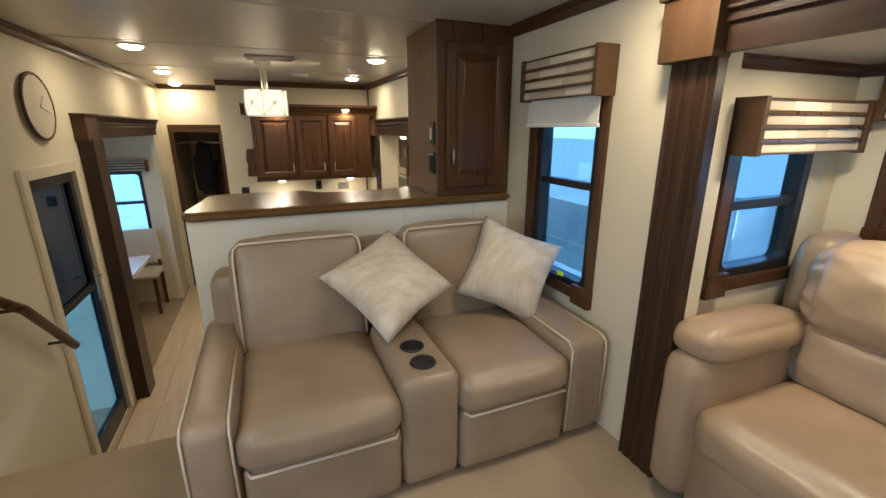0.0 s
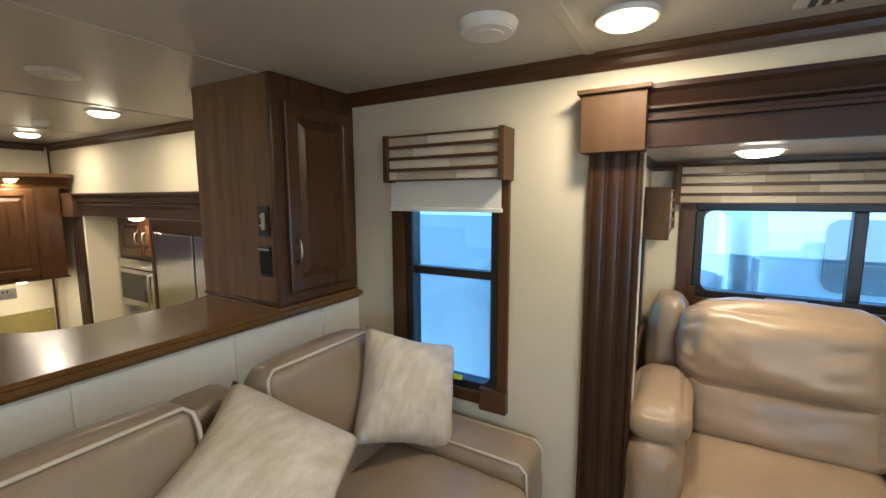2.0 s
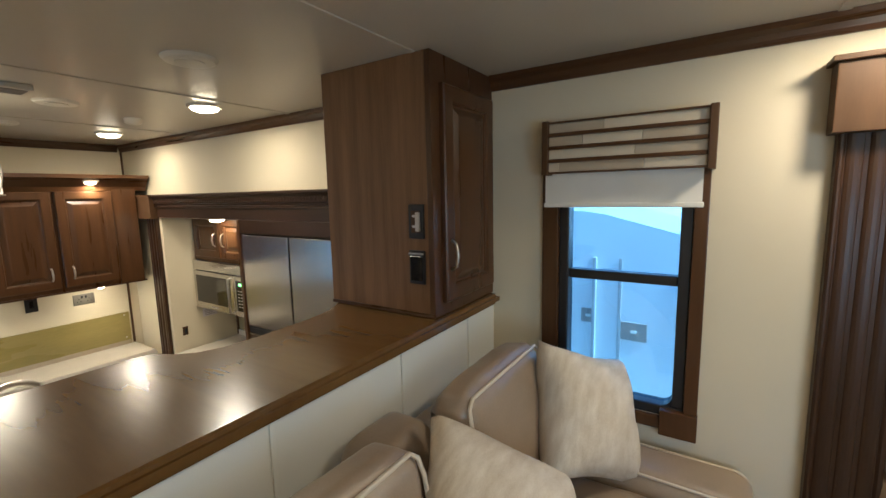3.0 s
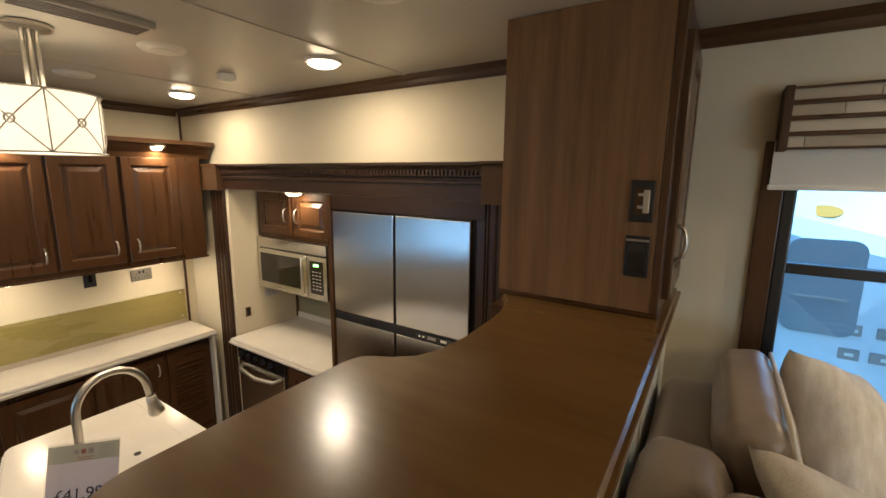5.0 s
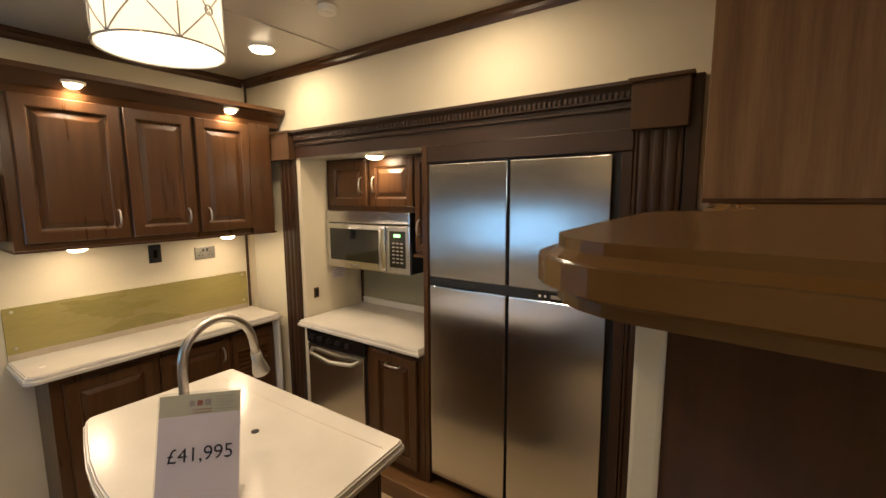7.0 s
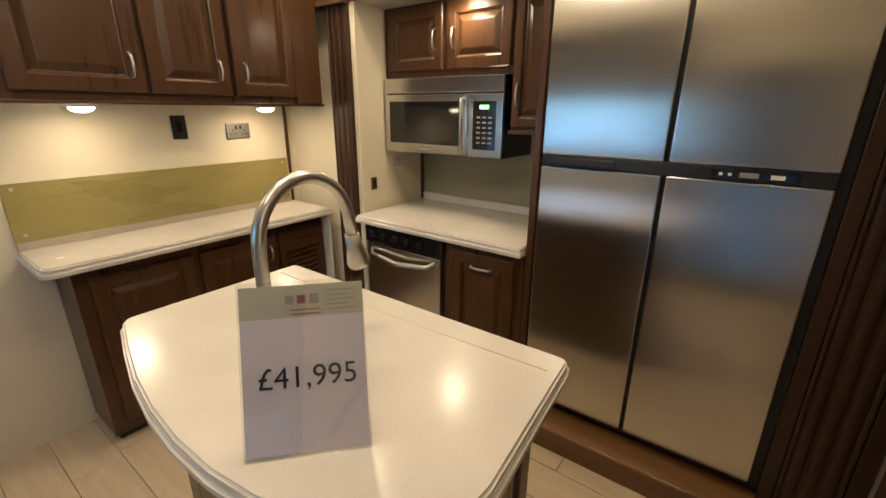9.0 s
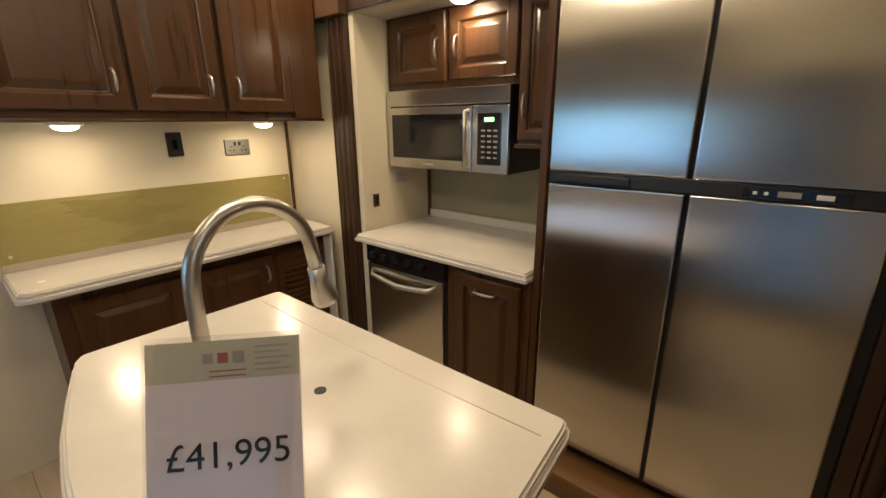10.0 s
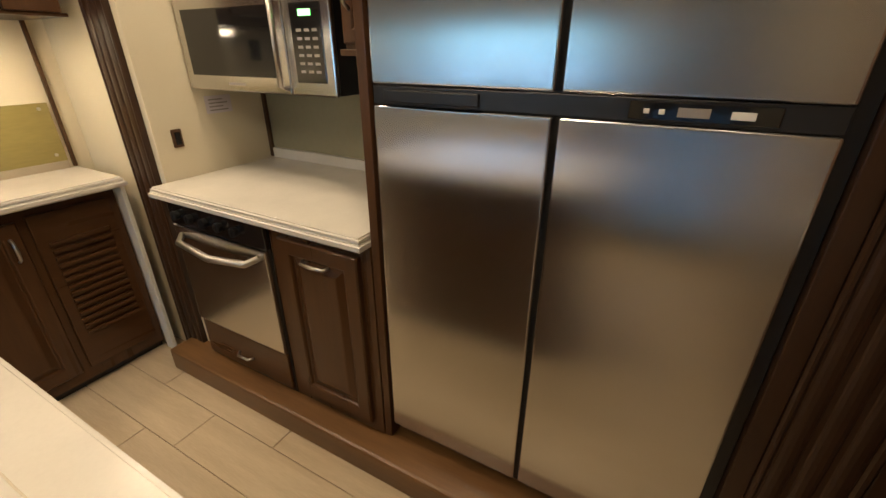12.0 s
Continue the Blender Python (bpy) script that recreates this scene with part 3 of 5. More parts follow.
# ---------- half wall, bar and its cabinet ----------
hw = bmesh.new()
box(hw, -0.265, XR, 2.05, 2.16, FK, 1.055)
solid("half_wall", hw, pale_m, "pale panelled half wall under the bar", "wall")
for x in (0.28, 0.72, 1.12):
    solid("trim", bx(x, x + 0.012, 2.044, 2.05, FL, 1.055, 0.002), pale_m, "slim joint strip on the half wall", "trim")
ep = bmesh.new()
prism(ep, [(-0.250, 2.16), (-0.205, 2.16), (-0.105, 2.49), (-0.145, 2.49)], "z", FK, 1.055)
solid("wall_bar_end", ep, wood_z, "dark cherry end panel under the bar", "panel")
solid("trim", bx(-0.148, -0.100, 2.49, 2.51, FK, 1.055, 0.003), pale_m, "pale corner strip under the bar", "trim")
kp = bmesh.new()
box(kp, 0.90, 1.33, 2.16, 2.555, FK, 1.054)
solid("pantry_side", kp, wood_z, "dark cherry cabinet base under the tall cabinet", "cabinet", kind="object")
kp = bmesh.new()
box(kp, -0.10, 0.90, 2.40, 2.44, 0.255, 1.055)
solid("wall_bar", kp, panel_z, "brown woodgrain panel on the kitchen side of the bar", "panel")
solid("wall_bar_base", bx(-0.10, 0.90, 2.40, 2.438, FK, 0.253), wood_z, "dark cherry panel at the foot of the bar", "panel")
ct3 = bmesh.new()
slab(ct3, [(0.30, 2.44), (0.895, 2.44), (0.895, 2.57), (0.87, 2.59), (0.33, 2.59), (0.30, 2.56)], 0.255, 0.295)
solid("worktop_ledge", ct3, stone, "narrow white ledge against the bar panel", "worktop", kind="object")
solid("base_cabinet", bx(0.33, 0.89, 2.44, 2.555, FK, 0.255, 0.003), wood_z, "shallow dark cabinet under the white ledge", "cabinet", kind="object")


def arc(cx, cy, r, a0, a1, n=6):
    return [(cx + r * math.cos(radians(a0 + (a1 - a0) * k / n)), cy + r * math.sin(radians(a0 + (a1 - a0) * k / n))) for k in range(n + 1)]


bar = bmesh.new()
out = [(XR - 0.004, 2.02), (XR - 0.004, 2.53), (0.93, 2.53), (0.895, 2.512), (0.84, 2.48), (0.78, 2.46), (0.69, 2.445), (0.50, 2.438), (0.41, 2.446), (0.355, 2.468), (0.322, 2.505), (0.302, 2.545), (0.28, 2.568), (0.24, 2.578), (0.0, 2.578)]
out += arc(-0.150, 2.490, 0.085, 88, 172, 6) + arc(-0.225, 2.072, 0.055, 180, 270, 5)
slab(bar, out, 1.055, 1.098, 0.013)
solid("bar_top", bar, bar_wood, "polished brown bar top with a curved edge", "bar top", kind="object")

cab = thing("tall_cabinet", "dark cherry wall cabinet standing on the bar", "cabinet")
part("body", bx(0.915, XR, 2.072, 2.535, 1.099, CE - 0.001, 0.003), panel_z, cab, "brown woodgrain side")
part("face_frame", bx(0.912, XR - 0.002, 2.05, 2.072, 1.099, CE - 0.002, 0.004), wood_z, cab)
panel_door(cab, Matrix.Translation((1.135, 2.05, 1.145)), 0.35, 0.715, wood_z, (-0.148, 0.16), pull=0.10)
part("corner_bead", bx(0.909, 0.9145, 2.052, 2.535, 1.099, 1.112, 0.002), wood_y, cab)
sw = thing("switch_plate", "black plate with nickel rocker on the cabinet's side", "switch")
plate = part("plate", bx(0.905, 0.915, 2.085, 2.145, 1.365, 1.478, 0.003), black_m, sw)
part("bezel", bx(0.902, 0.905, 2.098, 2.132, 1.385, 1.458, 0.001), brown_m, plate)
part("rocker", bx(0.893, 0.903, 2.094, 2.110, 1.390, 1.453, 0.003), chrome, sw, "nickel rocker")
for z in (1.402, 1.436):
    part("peg", bx(0.897, 0.903, 2.110, 2.124, z, z + 0.008, 0.001), chrome, sw)
sw = thing("control_plate", "black control panel with a dark screen", "switch")
part("plate", bx(0.905, 0.915, 2.085, 2.147, 1.212, 1.326, 0.003), black_m, sw)
part("screen", bx(0.901, 0.905, 2.093, 2.139, 1.224, 1.306, 0.001), blackglass, sw)
part("lip", bx(0.900, 0.906, 2.087, 2.145, 1.312, 1.318, 0.001), chrome, sw)

# ---------- reclining sofa ----------
sofa = thing("reclining_sofa", "taupe leather two-seat recliner with a centre console", "sofa")
A0, A1, S1, S2, S3, A2 = -0.235, -0.085, 0.425, 0.645, 1.12, 1.315
SY, BK = 1.13, 2.03
for i, (a, b) in enumerate(((A0, A1), (S3, A2))):
    bm = soft(a, b, SY + 0.02, 1.96, FL + 0.02, 0.635, 0.045, 0.008, 12, 0.003, i)
    part("armrest", bm, leather, sofa)
    bm = bmesh.new()
    for x in (a + 0.012, b - 0.012):
        tube(bm, [(x, SY + 0.03, FL + 0.04), (x, SY + 0.022, 0.50), (x, SY + 0.025, 0.60), (x, SY + 0.05, 0.625), (x, 1.60, 0.632)], 0.0045, 6)
    part("piping", bm, piping_m, sofa)
for i, (a, b) in enumerate(((A1, S1), (S2, S3))):
    bm = soft(a, b, SY, 1.72, 0.44, 0.585, 0.05, 0.018, 14, 0.004, 3 + i)
    part("seat", bm, leather, sofa)
    bm = soft(a + 0.004, b - 0.004, SY + 0.015, 1.72, FL + 0.02, 0.455, 0.03, 0.008, 12, 0.003, 5 + i)
    part("footrest", bm, leather, sofa)
    bm = bmesh.new()
    tube(bm, [(a + 0.015, SY + 0.03, 0.445), (a + 0.03, SY - 0.002, 0.445), (b - 0.03, SY - 0.002, 0.445), (b - 0.015, SY + 0.03, 0.445)], 0.005, 6)
    part("piping", bm, piping_m, sofa)
    t = Matrix.Translation((0, 0.045, 0)) @ tilt((a + b) / 2, 1.70, 0.5, -12)
    a2, b2 = a + (0.0 if i == 0 else -0.02), b + (0.01 if i == 0 else 0.0)
    bm = soft(a2, b2, 1.62, 1.755, 0.50, 1.005, 0.045, 0.020, 22, 0.005, 8 + i, t)
    part("backrest", bm, leather, sofa)
    bm = bmesh.new()
    tube(bm, [(a2 + 0.010, 1.626, 0.56), (a2 + 0.006, 1.622, 0.94), (a2 + 0.012, 1.624, 0.978), (a2 + 0.034, 1.624, 0.998), (b2 - 0.034, 1.624, 0.998), (b2 - 0.012, 1.624, 0.978), (b2 - 0.006, 1.622, 0.94), (b2 - 0.010, 1.626, 0.56)], 0.0055, 6)
    bm.transform(t)
    part("piping", bm, piping_m, sofa)
    bm = soft(a2 - (0.10 if i == 0 else -0.012), b2 + (0.06 if i else -0.012), 1.86, BK, 0.30, 0.85, 0.04, 0.01, 10, 0.003, 11 + i)
    part("back_shell", bm, leather, sofa)
con = soft(S1, S2, SY + 0.02, 1.66, FL + 0.02, 0.625, 0.035, 0.006, 12, 0.002, 15)
console = part("console", con, leather, sofa)
part("console_back", soft(S1, S2, 1.86, BK, FL + 0.02, 0.93, 0.05, 0.01, 10, 0.003, 17), leather, sofa)
for y in (1.25, 1.375):
    bm = bmesh.new()
    c = ((S1 + S2) / 2, y)
    tube(bm, [(c[0] + 0.043 * math.cos(a), c[1] + 0.043 * math.sin(a), 0.634) for a in [2 * math.pi * k / 24 for k in range(25)]], 0.005, 6)
    cyl(bm, Matrix.Translation((c[0], c[1], 0.630)), 0.042, 0.006)
    part("cup_holder", bm, black_m, console, "black cup holder")
part("control_panel", bx(S1 - 0.004, S1 + 0.004, 1.20, 1.26, 0.50, 0.56, 0.002), black_m, console)


def pillow(name, label, centre, normal, up, w, h, thick, seed):
    bm = bmesh.new()
    n = 22
    layers = []
    for s in (1, -1):
        rows = []
        for j in range(n + 1):
            row = []
            for i in range(n + 1):
                u, v = 2 * i / n - 1, 2 * j / n - 1
                pinch_u, pinch_v = 1 - 0.10 * (1 - v * v), 1 - 0.10 * (1 - u * u)
                pinch_u, pinch_v = 0.9 + 0.1 * (abs(v) ** 1.5), 0.9 + 0.1 * (abs(u) ** 1.5)
                f = max(0.0, (1 - u * u) * (1 - v * v)) ** 0.42
                c = noise.noise(Vector((u * 2.2 + seed, v * 2.2, s))) * 0.05 + noise.noise(Vector((u * 7, v * 7 + seed, s))) * 0.02
                row.append(bm.verts.new((u * w / 2 * pinch_u, v * h / 2 * pinch_v, s * (thick / 2 * f * (1 + 2.2 * c) + 0.003))))
            rows.append(row)
        for a, b in zip(rows, rows[1:]):
            for i in range(n):
                q = (a[i], a[i + 1], b[i + 1], b[i])
                bm.faces.new(q if s > 0 else q[::-1]).smooth = True
    bmesh.ops.remove_doubles(bm, verts=bm.verts[:], dist=0.007)
    zc = Vector(normal).normalized()
    yc = Vector(up)
    yc = (yc - zc * yc.dot(zc)).normalized()
    xc = yc.cross(zc)
    bm.transform(Matrix((xc, yc, zc)).transposed().to_4x4())
    ob = part(name, bm, pillow_m)
    ob.location = centre
    return tagged(ob, label, "pillow", "throw pillows")


pillow("throw_pillow", "cream mottled throw pillow standing on a corner against the sofa", (0.515, 1.62, 0.82), (0.0, -0.60, 0.80), (1.19, 0.65, 0.36), 0.41, 0.41, 0.17, 1)
pillow("throw_pillow", "cream mottled throw pillow leaning on the sofa's arm", (1.10, 1.60, 0.805), (-0.30, -0.85, 0.42), (0.50, 0.3, 0.75), 0.40, 0.40, 0.22, 5)

# ---------- couch in the slide-out ----------
couch = thing("couch", "tan leather couch with plump two-part back cushions", "sofa")
CX = 1.235
part("base", soft(CX + 0.03, 2.02, -1.22, 0.72, FL + 0.03, 0.48, 0.03, 0.006, 10, 0.002, 1), leather_w, couch)
for a, b in ((0.135, 0.715), (-0.45, 0.13), (-1.04, -0.455)):
    part("seat", soft(CX, 1.80, a, b, 0.45, 0.615, 0.06, 0.016, 14, 0.004, a * 9), leather_w, couch)
    t = tilt(1.72, 0, 0.62, 0, 10, 0)
    part("lower_back", soft(1.66, 1.86, a + 0.004, b - 0.004, 0.585, 0.835, 0.06, 0.03, 24, 0.007, a * 5, t, 0.012), leather_w, couch)
    part("upper_back", soft(1.63, 1.90, a - 0.004, b + 0.004, 0.79, 1.10, 0.075, 0.035, 28, 0.009, a * 7, t, 0.014), leather_w, couch)
part("back_frame", soft(1.88, 2.06, -1.2, 0.82, FL + 0.03, 1.0, 0.05, 0.01, 10, 0.003, 4), leather_w, couch)
part("back_wing", soft(1.84, 2.06, 0.72, 0.86, 0.50, 1.08, 0.06, 0.012, 10, 0.004, 6), leather_w, couch)
for a, b in ((0.715, 0.875), (-1.22, -1.05)):
    arm = part("armrest", soft(CX + 0.02, 1.92, a, b, FL + 0.03, 0.745, 0.07, 0.012, 14, 0.004, 2), leather_w, couch)
    part("arm_pad", soft(CX + 0.06, 1.80, a - 0.012, b + 0.008, 0.715, 0.835, 0.055, 0.014, 14, 0.005, 8, tilt(1.5, a, 0.77, 0, 2, 0)), leather_w, arm)

# ---------- wall pieces of the living space ----------
def outlet(name, label, m, w=0.075, h=0.115, mat=None, rockers=1):
    root = thing(name, label, "outlet")
    bm = bx(-w / 2, w / 2, -0.008, 0, -h / 2, h / 2, 0.003)
    bm.transform(m)
    part("plate", bm, mat or black_m, root)
    for k in range(rockers):
        c = (k - (rockers - 1) / 2) * 0.03
        bm = bx(c - 0.011, c + 0.011, -0.012, -0.008, -0.024, 0.024, 0.002)
        bm.transform(m)
        part("rocker", bm, blackglass, root)
    return root


outlet("outlet", "black outlet on the slide-out's end wall", Matrix.Translation((1.42, SE, 0.86)), 0.05, 0.075)
outlet("light_switch", "black double rocker switch on the kitchen wall", Matrix.Translation((-0.17, YB, 0.73)), 0.085, 0.10, None, 2)
outlet("outlet", "black blank outlet above the worktop", Matrix.Translation((0.668, YB, 0.77)), 0.07, 0.115)
outlet("outlet", "small dark outlet beside the cooker", Matrix.Translation((1.41, KE, 0.455)), 0.04, 0.07, brown_m)
so = thing("socket", "brushed steel double socket above the worktop", "outlet")
part("plate", bx(0.905, 1.04, YB - 0.008, YB, 0.70, 0.785, 0.004), material("dull steel plate", (0.26, 0.245, 0.21), 0.42, 1, 0.05, 8, 90, 0.0), so)
for c in (0.94, 1.005):
    bm = bmesh.new()
    for dx, dz in ((0, 0.012), (-0.011, -0.008), (0.011, -0.008)):
        box(bm, c + dx - 0.004, c + dx + 0.004, YB - 0.0095, YB - 0.008, 0.735 + dz - 0.003, 0.735 + dz + 0.003)
    part("holes", bm, black_m, so)
    part("rocker", bx(c - 0.006 + (0.02 if c < 0.97 else -0.02), c + 0.006 + (0.02 if c < 0.97 else -0.02), YB - 0.011, YB - 0.008, 0.752, 0.772, 0.001), black_m, so)

ck = thing("wall_clock", "round wall clock with a dark rim", "clock")
M = Matrix.Translation((XL, 3.06, 1.56)) @ Matrix.Rotation(radians(90), 4, "Y")
bm = bmesh.new()
cyl(bm, M @ Matrix.Translation((0, 0, 0.012)), 0.165, 0.02, 40)
part("face", bm, fab_a, ck)
bm = bmesh.new()
tube(bm, [M @ Vector((0.172 * math.cos(a), 0.172 * math.sin(a), 0.018)) for a in [2 * math.pi * k / 40 for k in range(41)]], 0.009, 8)
part("rim", bm, brown_m, ck)
bm = bmesh.new()
tube(bm, [M @ Vector((0, 0, 0.026)), M @ Vector((-0.06, 0.06, 0.026))], 0.0022, 6)
tube(bm, [M @ Vector((0, 0, 0.026)), M @ Vector((0.03, 0.11, 0.026))], 0.0022, 6)
part("clock_hand", bm, ink_grey, ck)

dr = thing("door_1", "entrance door with a tall dark glass pane, closed", "door", kind="structure")
bm = bmesh.new()
for a in ((DO[0] - 0.06, DO[0], DO[2], DO[3] + 0.06), (DO[1], DO[1] + 0.06, DO[2], DO[3] + 0.06), (DO[0], DO[1], DO[3], DO[3] + 0.06)):
    box(bm, XL, XL + 0.02, *a, 0.004)
part("door_frame", bm, wall_m, dr, "cream door casing")
bm = bmesh.new()
for a in ((DO[0], DO[0] + 0.05, DO[2], DO[3]), (DO[1] - 0.05, DO[1], DO[2], DO[3]), (DO[0] + 0.05, DO[1] - 0.05, DO[3] - 0.06, DO[3]), (DO[0] + 0.05, DO[1] - 0.05, DO[2], DO[2] + 0.12), (DO[0] + 0.05, DO[1] - 0.05, 0.42, 0.46)):
    box(bm, XL - 0.045, XL - 0.005, *a, 0.004)
part("door_leaf", bm, black_m, dr)
part("pane", bx(XL - 0.03, XL - 0.025, DO[0] + 0.04, DO[1] - 0.04, 0.45, DO[3] - 0.05), clear("dark door glass", (0.05, 0.07, 0.10), 0.10), dr, "dark tinted pane")
part("pane", bx(XL - 0.03, XL - 0.025, DO[0] + 0.04, DO[1] - 0.04, DO[2] + 0.11, 0.43), clear("smoky door glass", (0.20, 0.32, 0.42), 0.10), dr)
hl = bmesh.new()
box(hl, XL - 0.005, XL + 0.012, DO[1] - 0.045, DO[1] - 0.01, 0.33, 0.55, 0.004)
tube(hl, [(XL + 0.01, DO[1] - 0.03, 0.50), (XL + 0.045, DO[1] - 0.03, 0.50), (XL + 0.05, DO[1] - 0.10, 0.50)], 0.009, 8)
part("door_handle", hl, chrome, dr, "nickel lever handle")

hr = thing("handrail", "dark timber handrail sloping down the stairs", "handrail")
bm = bmesh.new()
tube(bm, [(XL + 0.07, 2.05, 0.82), (XL + 0.07, 2.28, 0.67), (XL + 0.07, 2.64, 0.31)], 0.022, 10)
part("rail", bm, wood_y, hr)
for y, z in ((2.20, 0.70), (2.55, 0.38)):
    bm = bmesh.new()
    tube(bm, [(XL, y, z), (XL + 0.07, y, z)], 0.008, 8)
    part("bracket", bm, black_m, hr)

# dinette glimpsed in its slide-out
tb = thing("dinette_table", "small dinette table with a bright top", "table")
part("tabletop", bx(-1.70, -1.18, 4.55, 5.25, 0.08, 0.12, 0.01), stone, tb)
part("pedestal", bx(-1.50, -1.38, 4.80, 4.95, FK, 0.08, 0.01), black_m, tb)
for y, r in ((4.30, 0), (5.50, 180)):
    ch = thing("dinette_chair", "dark-framed chair with a cream padded back", "chair", "dinette chairs", at=(-1.38, y, FK))
    part("seat", soft(-0.2, 0.2, -0.2, 0.2, 0.42, 0.48, 0.03, 0.01, 6), fab_b, ch)
    part("backrest", soft(-0.19, 0.19, -0.22, -0.17, 0.52, 0.92, 0.02, 0.012, 6), fab_a, ch)
    for a in (-0.17, 0.17):
        for b in (-0.18, 0.17):
            part("leg", bx(a - 0.018, a + 0.018, b - 0.018, b + 0.018, 0, 0.42, 0.004), wood_z, ch)
        part("back_post", bx(a - 0.016, a + 0.016, -0.225, -0.165, 0.48, 0.56, 0.003), wood_z, ch)
    ch.rotation_euler[2] = radians(r)
# the room past the hall
hd = bmesh.new()
box(hd, -0.98, -0.38, 6.175, 6.2, 1.40, 1.49, 0.004)
box(hd, -0.98, -0.93, 6.178, 6.2, FK, 1.40, 0.004)
box(hd, -0.43, -0.38, 6.178, 6.2, FK, 1.40, 0.004)
solid("door_2", hd, wood_x, "dark cherry doorway casing in the hall", "door")
solid("wardrobe", bx(-0.70, -0.35, 7.5, 8.1, FK, 0.95, 0.005), wood_z, "dark wardrobe standing past the doorway", "wardrobe", kind="object")
ct = thing("coat", "dark coat hanging past the doorway", "clothing")
part("body", soft(-0.80, -0.62, 6.8, 6.9, 0.55, 1.25, 0.06, 0.02, 10, 0.02, 3), cloth_d, ct)
part("sleeve", soft(-0.84, -0.77, 6.79, 6.88, 0.60, 1.10, 0.03, 0.01, 8, 0.01, 4), cloth_d, ct)
solid("coat_rail", bx(-1.0, -0.34, 6.84, 6.86, 1.25, 1.265, 0.004), chrome, "metal rail that carries the coat", "rail", kind="object")

# ---------- fridge ----------
fr = thing("refrigerator", "four-door brushed stainless steel refrigerator, closed", "refrigerator")
F0, F1, FM, FX = 2.865, 3.765, 3.313, 1.302
part("body", bx(FX + 0.03, 1.80, F0 - 0.03, F1 + 0.004, -0.46, 1.30), black_m, fr, "black cabinet body")
for a, b in ((F0, FM - 0.007), (FM + 0.007, F1)):
    for z0, z1 in ((-0.425, 0.652), (0.700, 1.282)):
        part("door", bx(FX, FX + 0.03, a, b, z0, z1, 0.006, seg=3), steel, fr)
part("centre_bar", bx(FX + 0.004, FX + 0.03, F0, F1, 0.654, 0.698, 0.003), black_m, fr, "black handle and control strip")
cp = part("control_panel", bx(FX, FX + 0.005, 2.95, 3.18, 0.660, 0.692, 0.002), blackglass, fr)
part("display", bx(FX - 0.002, FX, 3.05, 3.10, 0.668, 0.684, 0.0005), ink_grey, cp)
part("button_light", bx(FX - 0.002, FX, 2.985, 3.02, 0.669, 0.682, 0.0005), white_m, cp)
for y in (3.125, 3.15):
    part("button", bx(FX - 0.002, FX, y - 0.005, y + 0.005, 0.671, 0.680, 0.001), white_m, cp)
part("grip", bx(FX - 0.004, FX + 0.004, 3.48, 3.73, 0.660, 0.690, 0.004), black_m, fr)
solid("trim", bx(1.30, 1.34, 2.79, 3.79, 1.290, 1.374, 0.004), trim_y, "dark cherry rail above the refrigerator", "trim")
solid("trim", bx(1.305, 1.34, 2.792, 2.833, -0.49, 1.29, 0.003), trim_z, "dark cherry stile beside the refrigerator", "trim")
solid("trim", bx(1.295, KB, 3.771, 3.80, -0.49, 1.372, 0.003), wood_z, "dark cherry partition beside the refrigerator", "trim")
solid("plinth", bx(1.195, KB, 2.60, 4.97, FK, -0.492, 0.012), plinth_wood, "brown timber lip under the kitchen slide-out", "plinth", kind="object")

# ---------- cooker side ----------
st = bmesh.new()
stone_slab(st, [(1.245, 3.802), (KB - 0.001, 3.802), (KB - 0.001, KE - 0.001), (1.245, KE - 0.001)], 0.255, 0.297)
solid("worktop", st, stone, "white solid-surface worktop above the cooker", "worktop", kind="object")
ov = thing("oven", "stainless steel built-in oven with a black control panel", "oven")
OY0, OY1 = 4.235, 4.775
part("body", bx(1.29, 1.80, OY0, OY1, -0.49, 0.252), black_m, ov)
kpn = part("control_panel", bx(1.272, 1.29, OY0, OY1, 0.155, 0.248, 0.004), blackglass, ov, "black control panel")
for k in range(5):
    bm = bmesh.new()
    y = OY1 - 0.06 - k * 0.085
    cyl(bm, Matrix.Translation((1.262, y, 0.20)) @ Matrix.Rotation(radians(90), 4, "Y"), 0.019, 0.022, 16, 0.016, 0.002)
    box(bm, 1.246, 1.262, y - 0.003, y + 0.003, 0.186, 0.214)
    part("knob", bm, black_m, kpn)
od = part("door", bx(1.270, 1.29, OY0 + 0.01, OY1 - 0.01, -0.29, 0.148, 0.005), steel, ov)
hb = bmesh.new()
tube(hb, [(1.272, OY0 + 0.05, 0.115), (1.235, OY0 + 0.08, 0.10), (1.222, (OY0 + OY1) / 2, 0.082), (1.235, OY1 - 0.08, 0.10), (1.272, OY1 - 0.05, 0.115)], [0.012, 0.013, 0.014, 0.013, 0.012], 10)
part("handle", hb, chrome, od, "bowed steel handle")
dw = part("drawer", bx(1.278, 1.29, OY0 + 0.01, OY1 - 0.01, -0.47, -0.30, 0.004), wood_y, ov, "dark cherry drawer front")
hb = bmesh.new()
tube(hb, [(1.278, 4.46, -0.40), (1.258, 4.475, -0.40), (1.258, 4.535, -0.40), (1.278, 4.55, -0.40)], 0.006, 8)
part("handle", hb, chrome, dw)
bc = thing("base_cabinet", "dark cherry base cabinet beside the oven", "cabinet", "base cabinets")
part("body", bx(1.292, 1.80, 3.802, OY0 - 0.002, -0.49, 0.254), wood_z, bc)
panel_door(bc, Matrix.Translation((1.292, 4.01, -0.44)) @ FACE_X, 0.335, 0.66, wood_z, (0, 0.60), pull=0.11, tee=True)
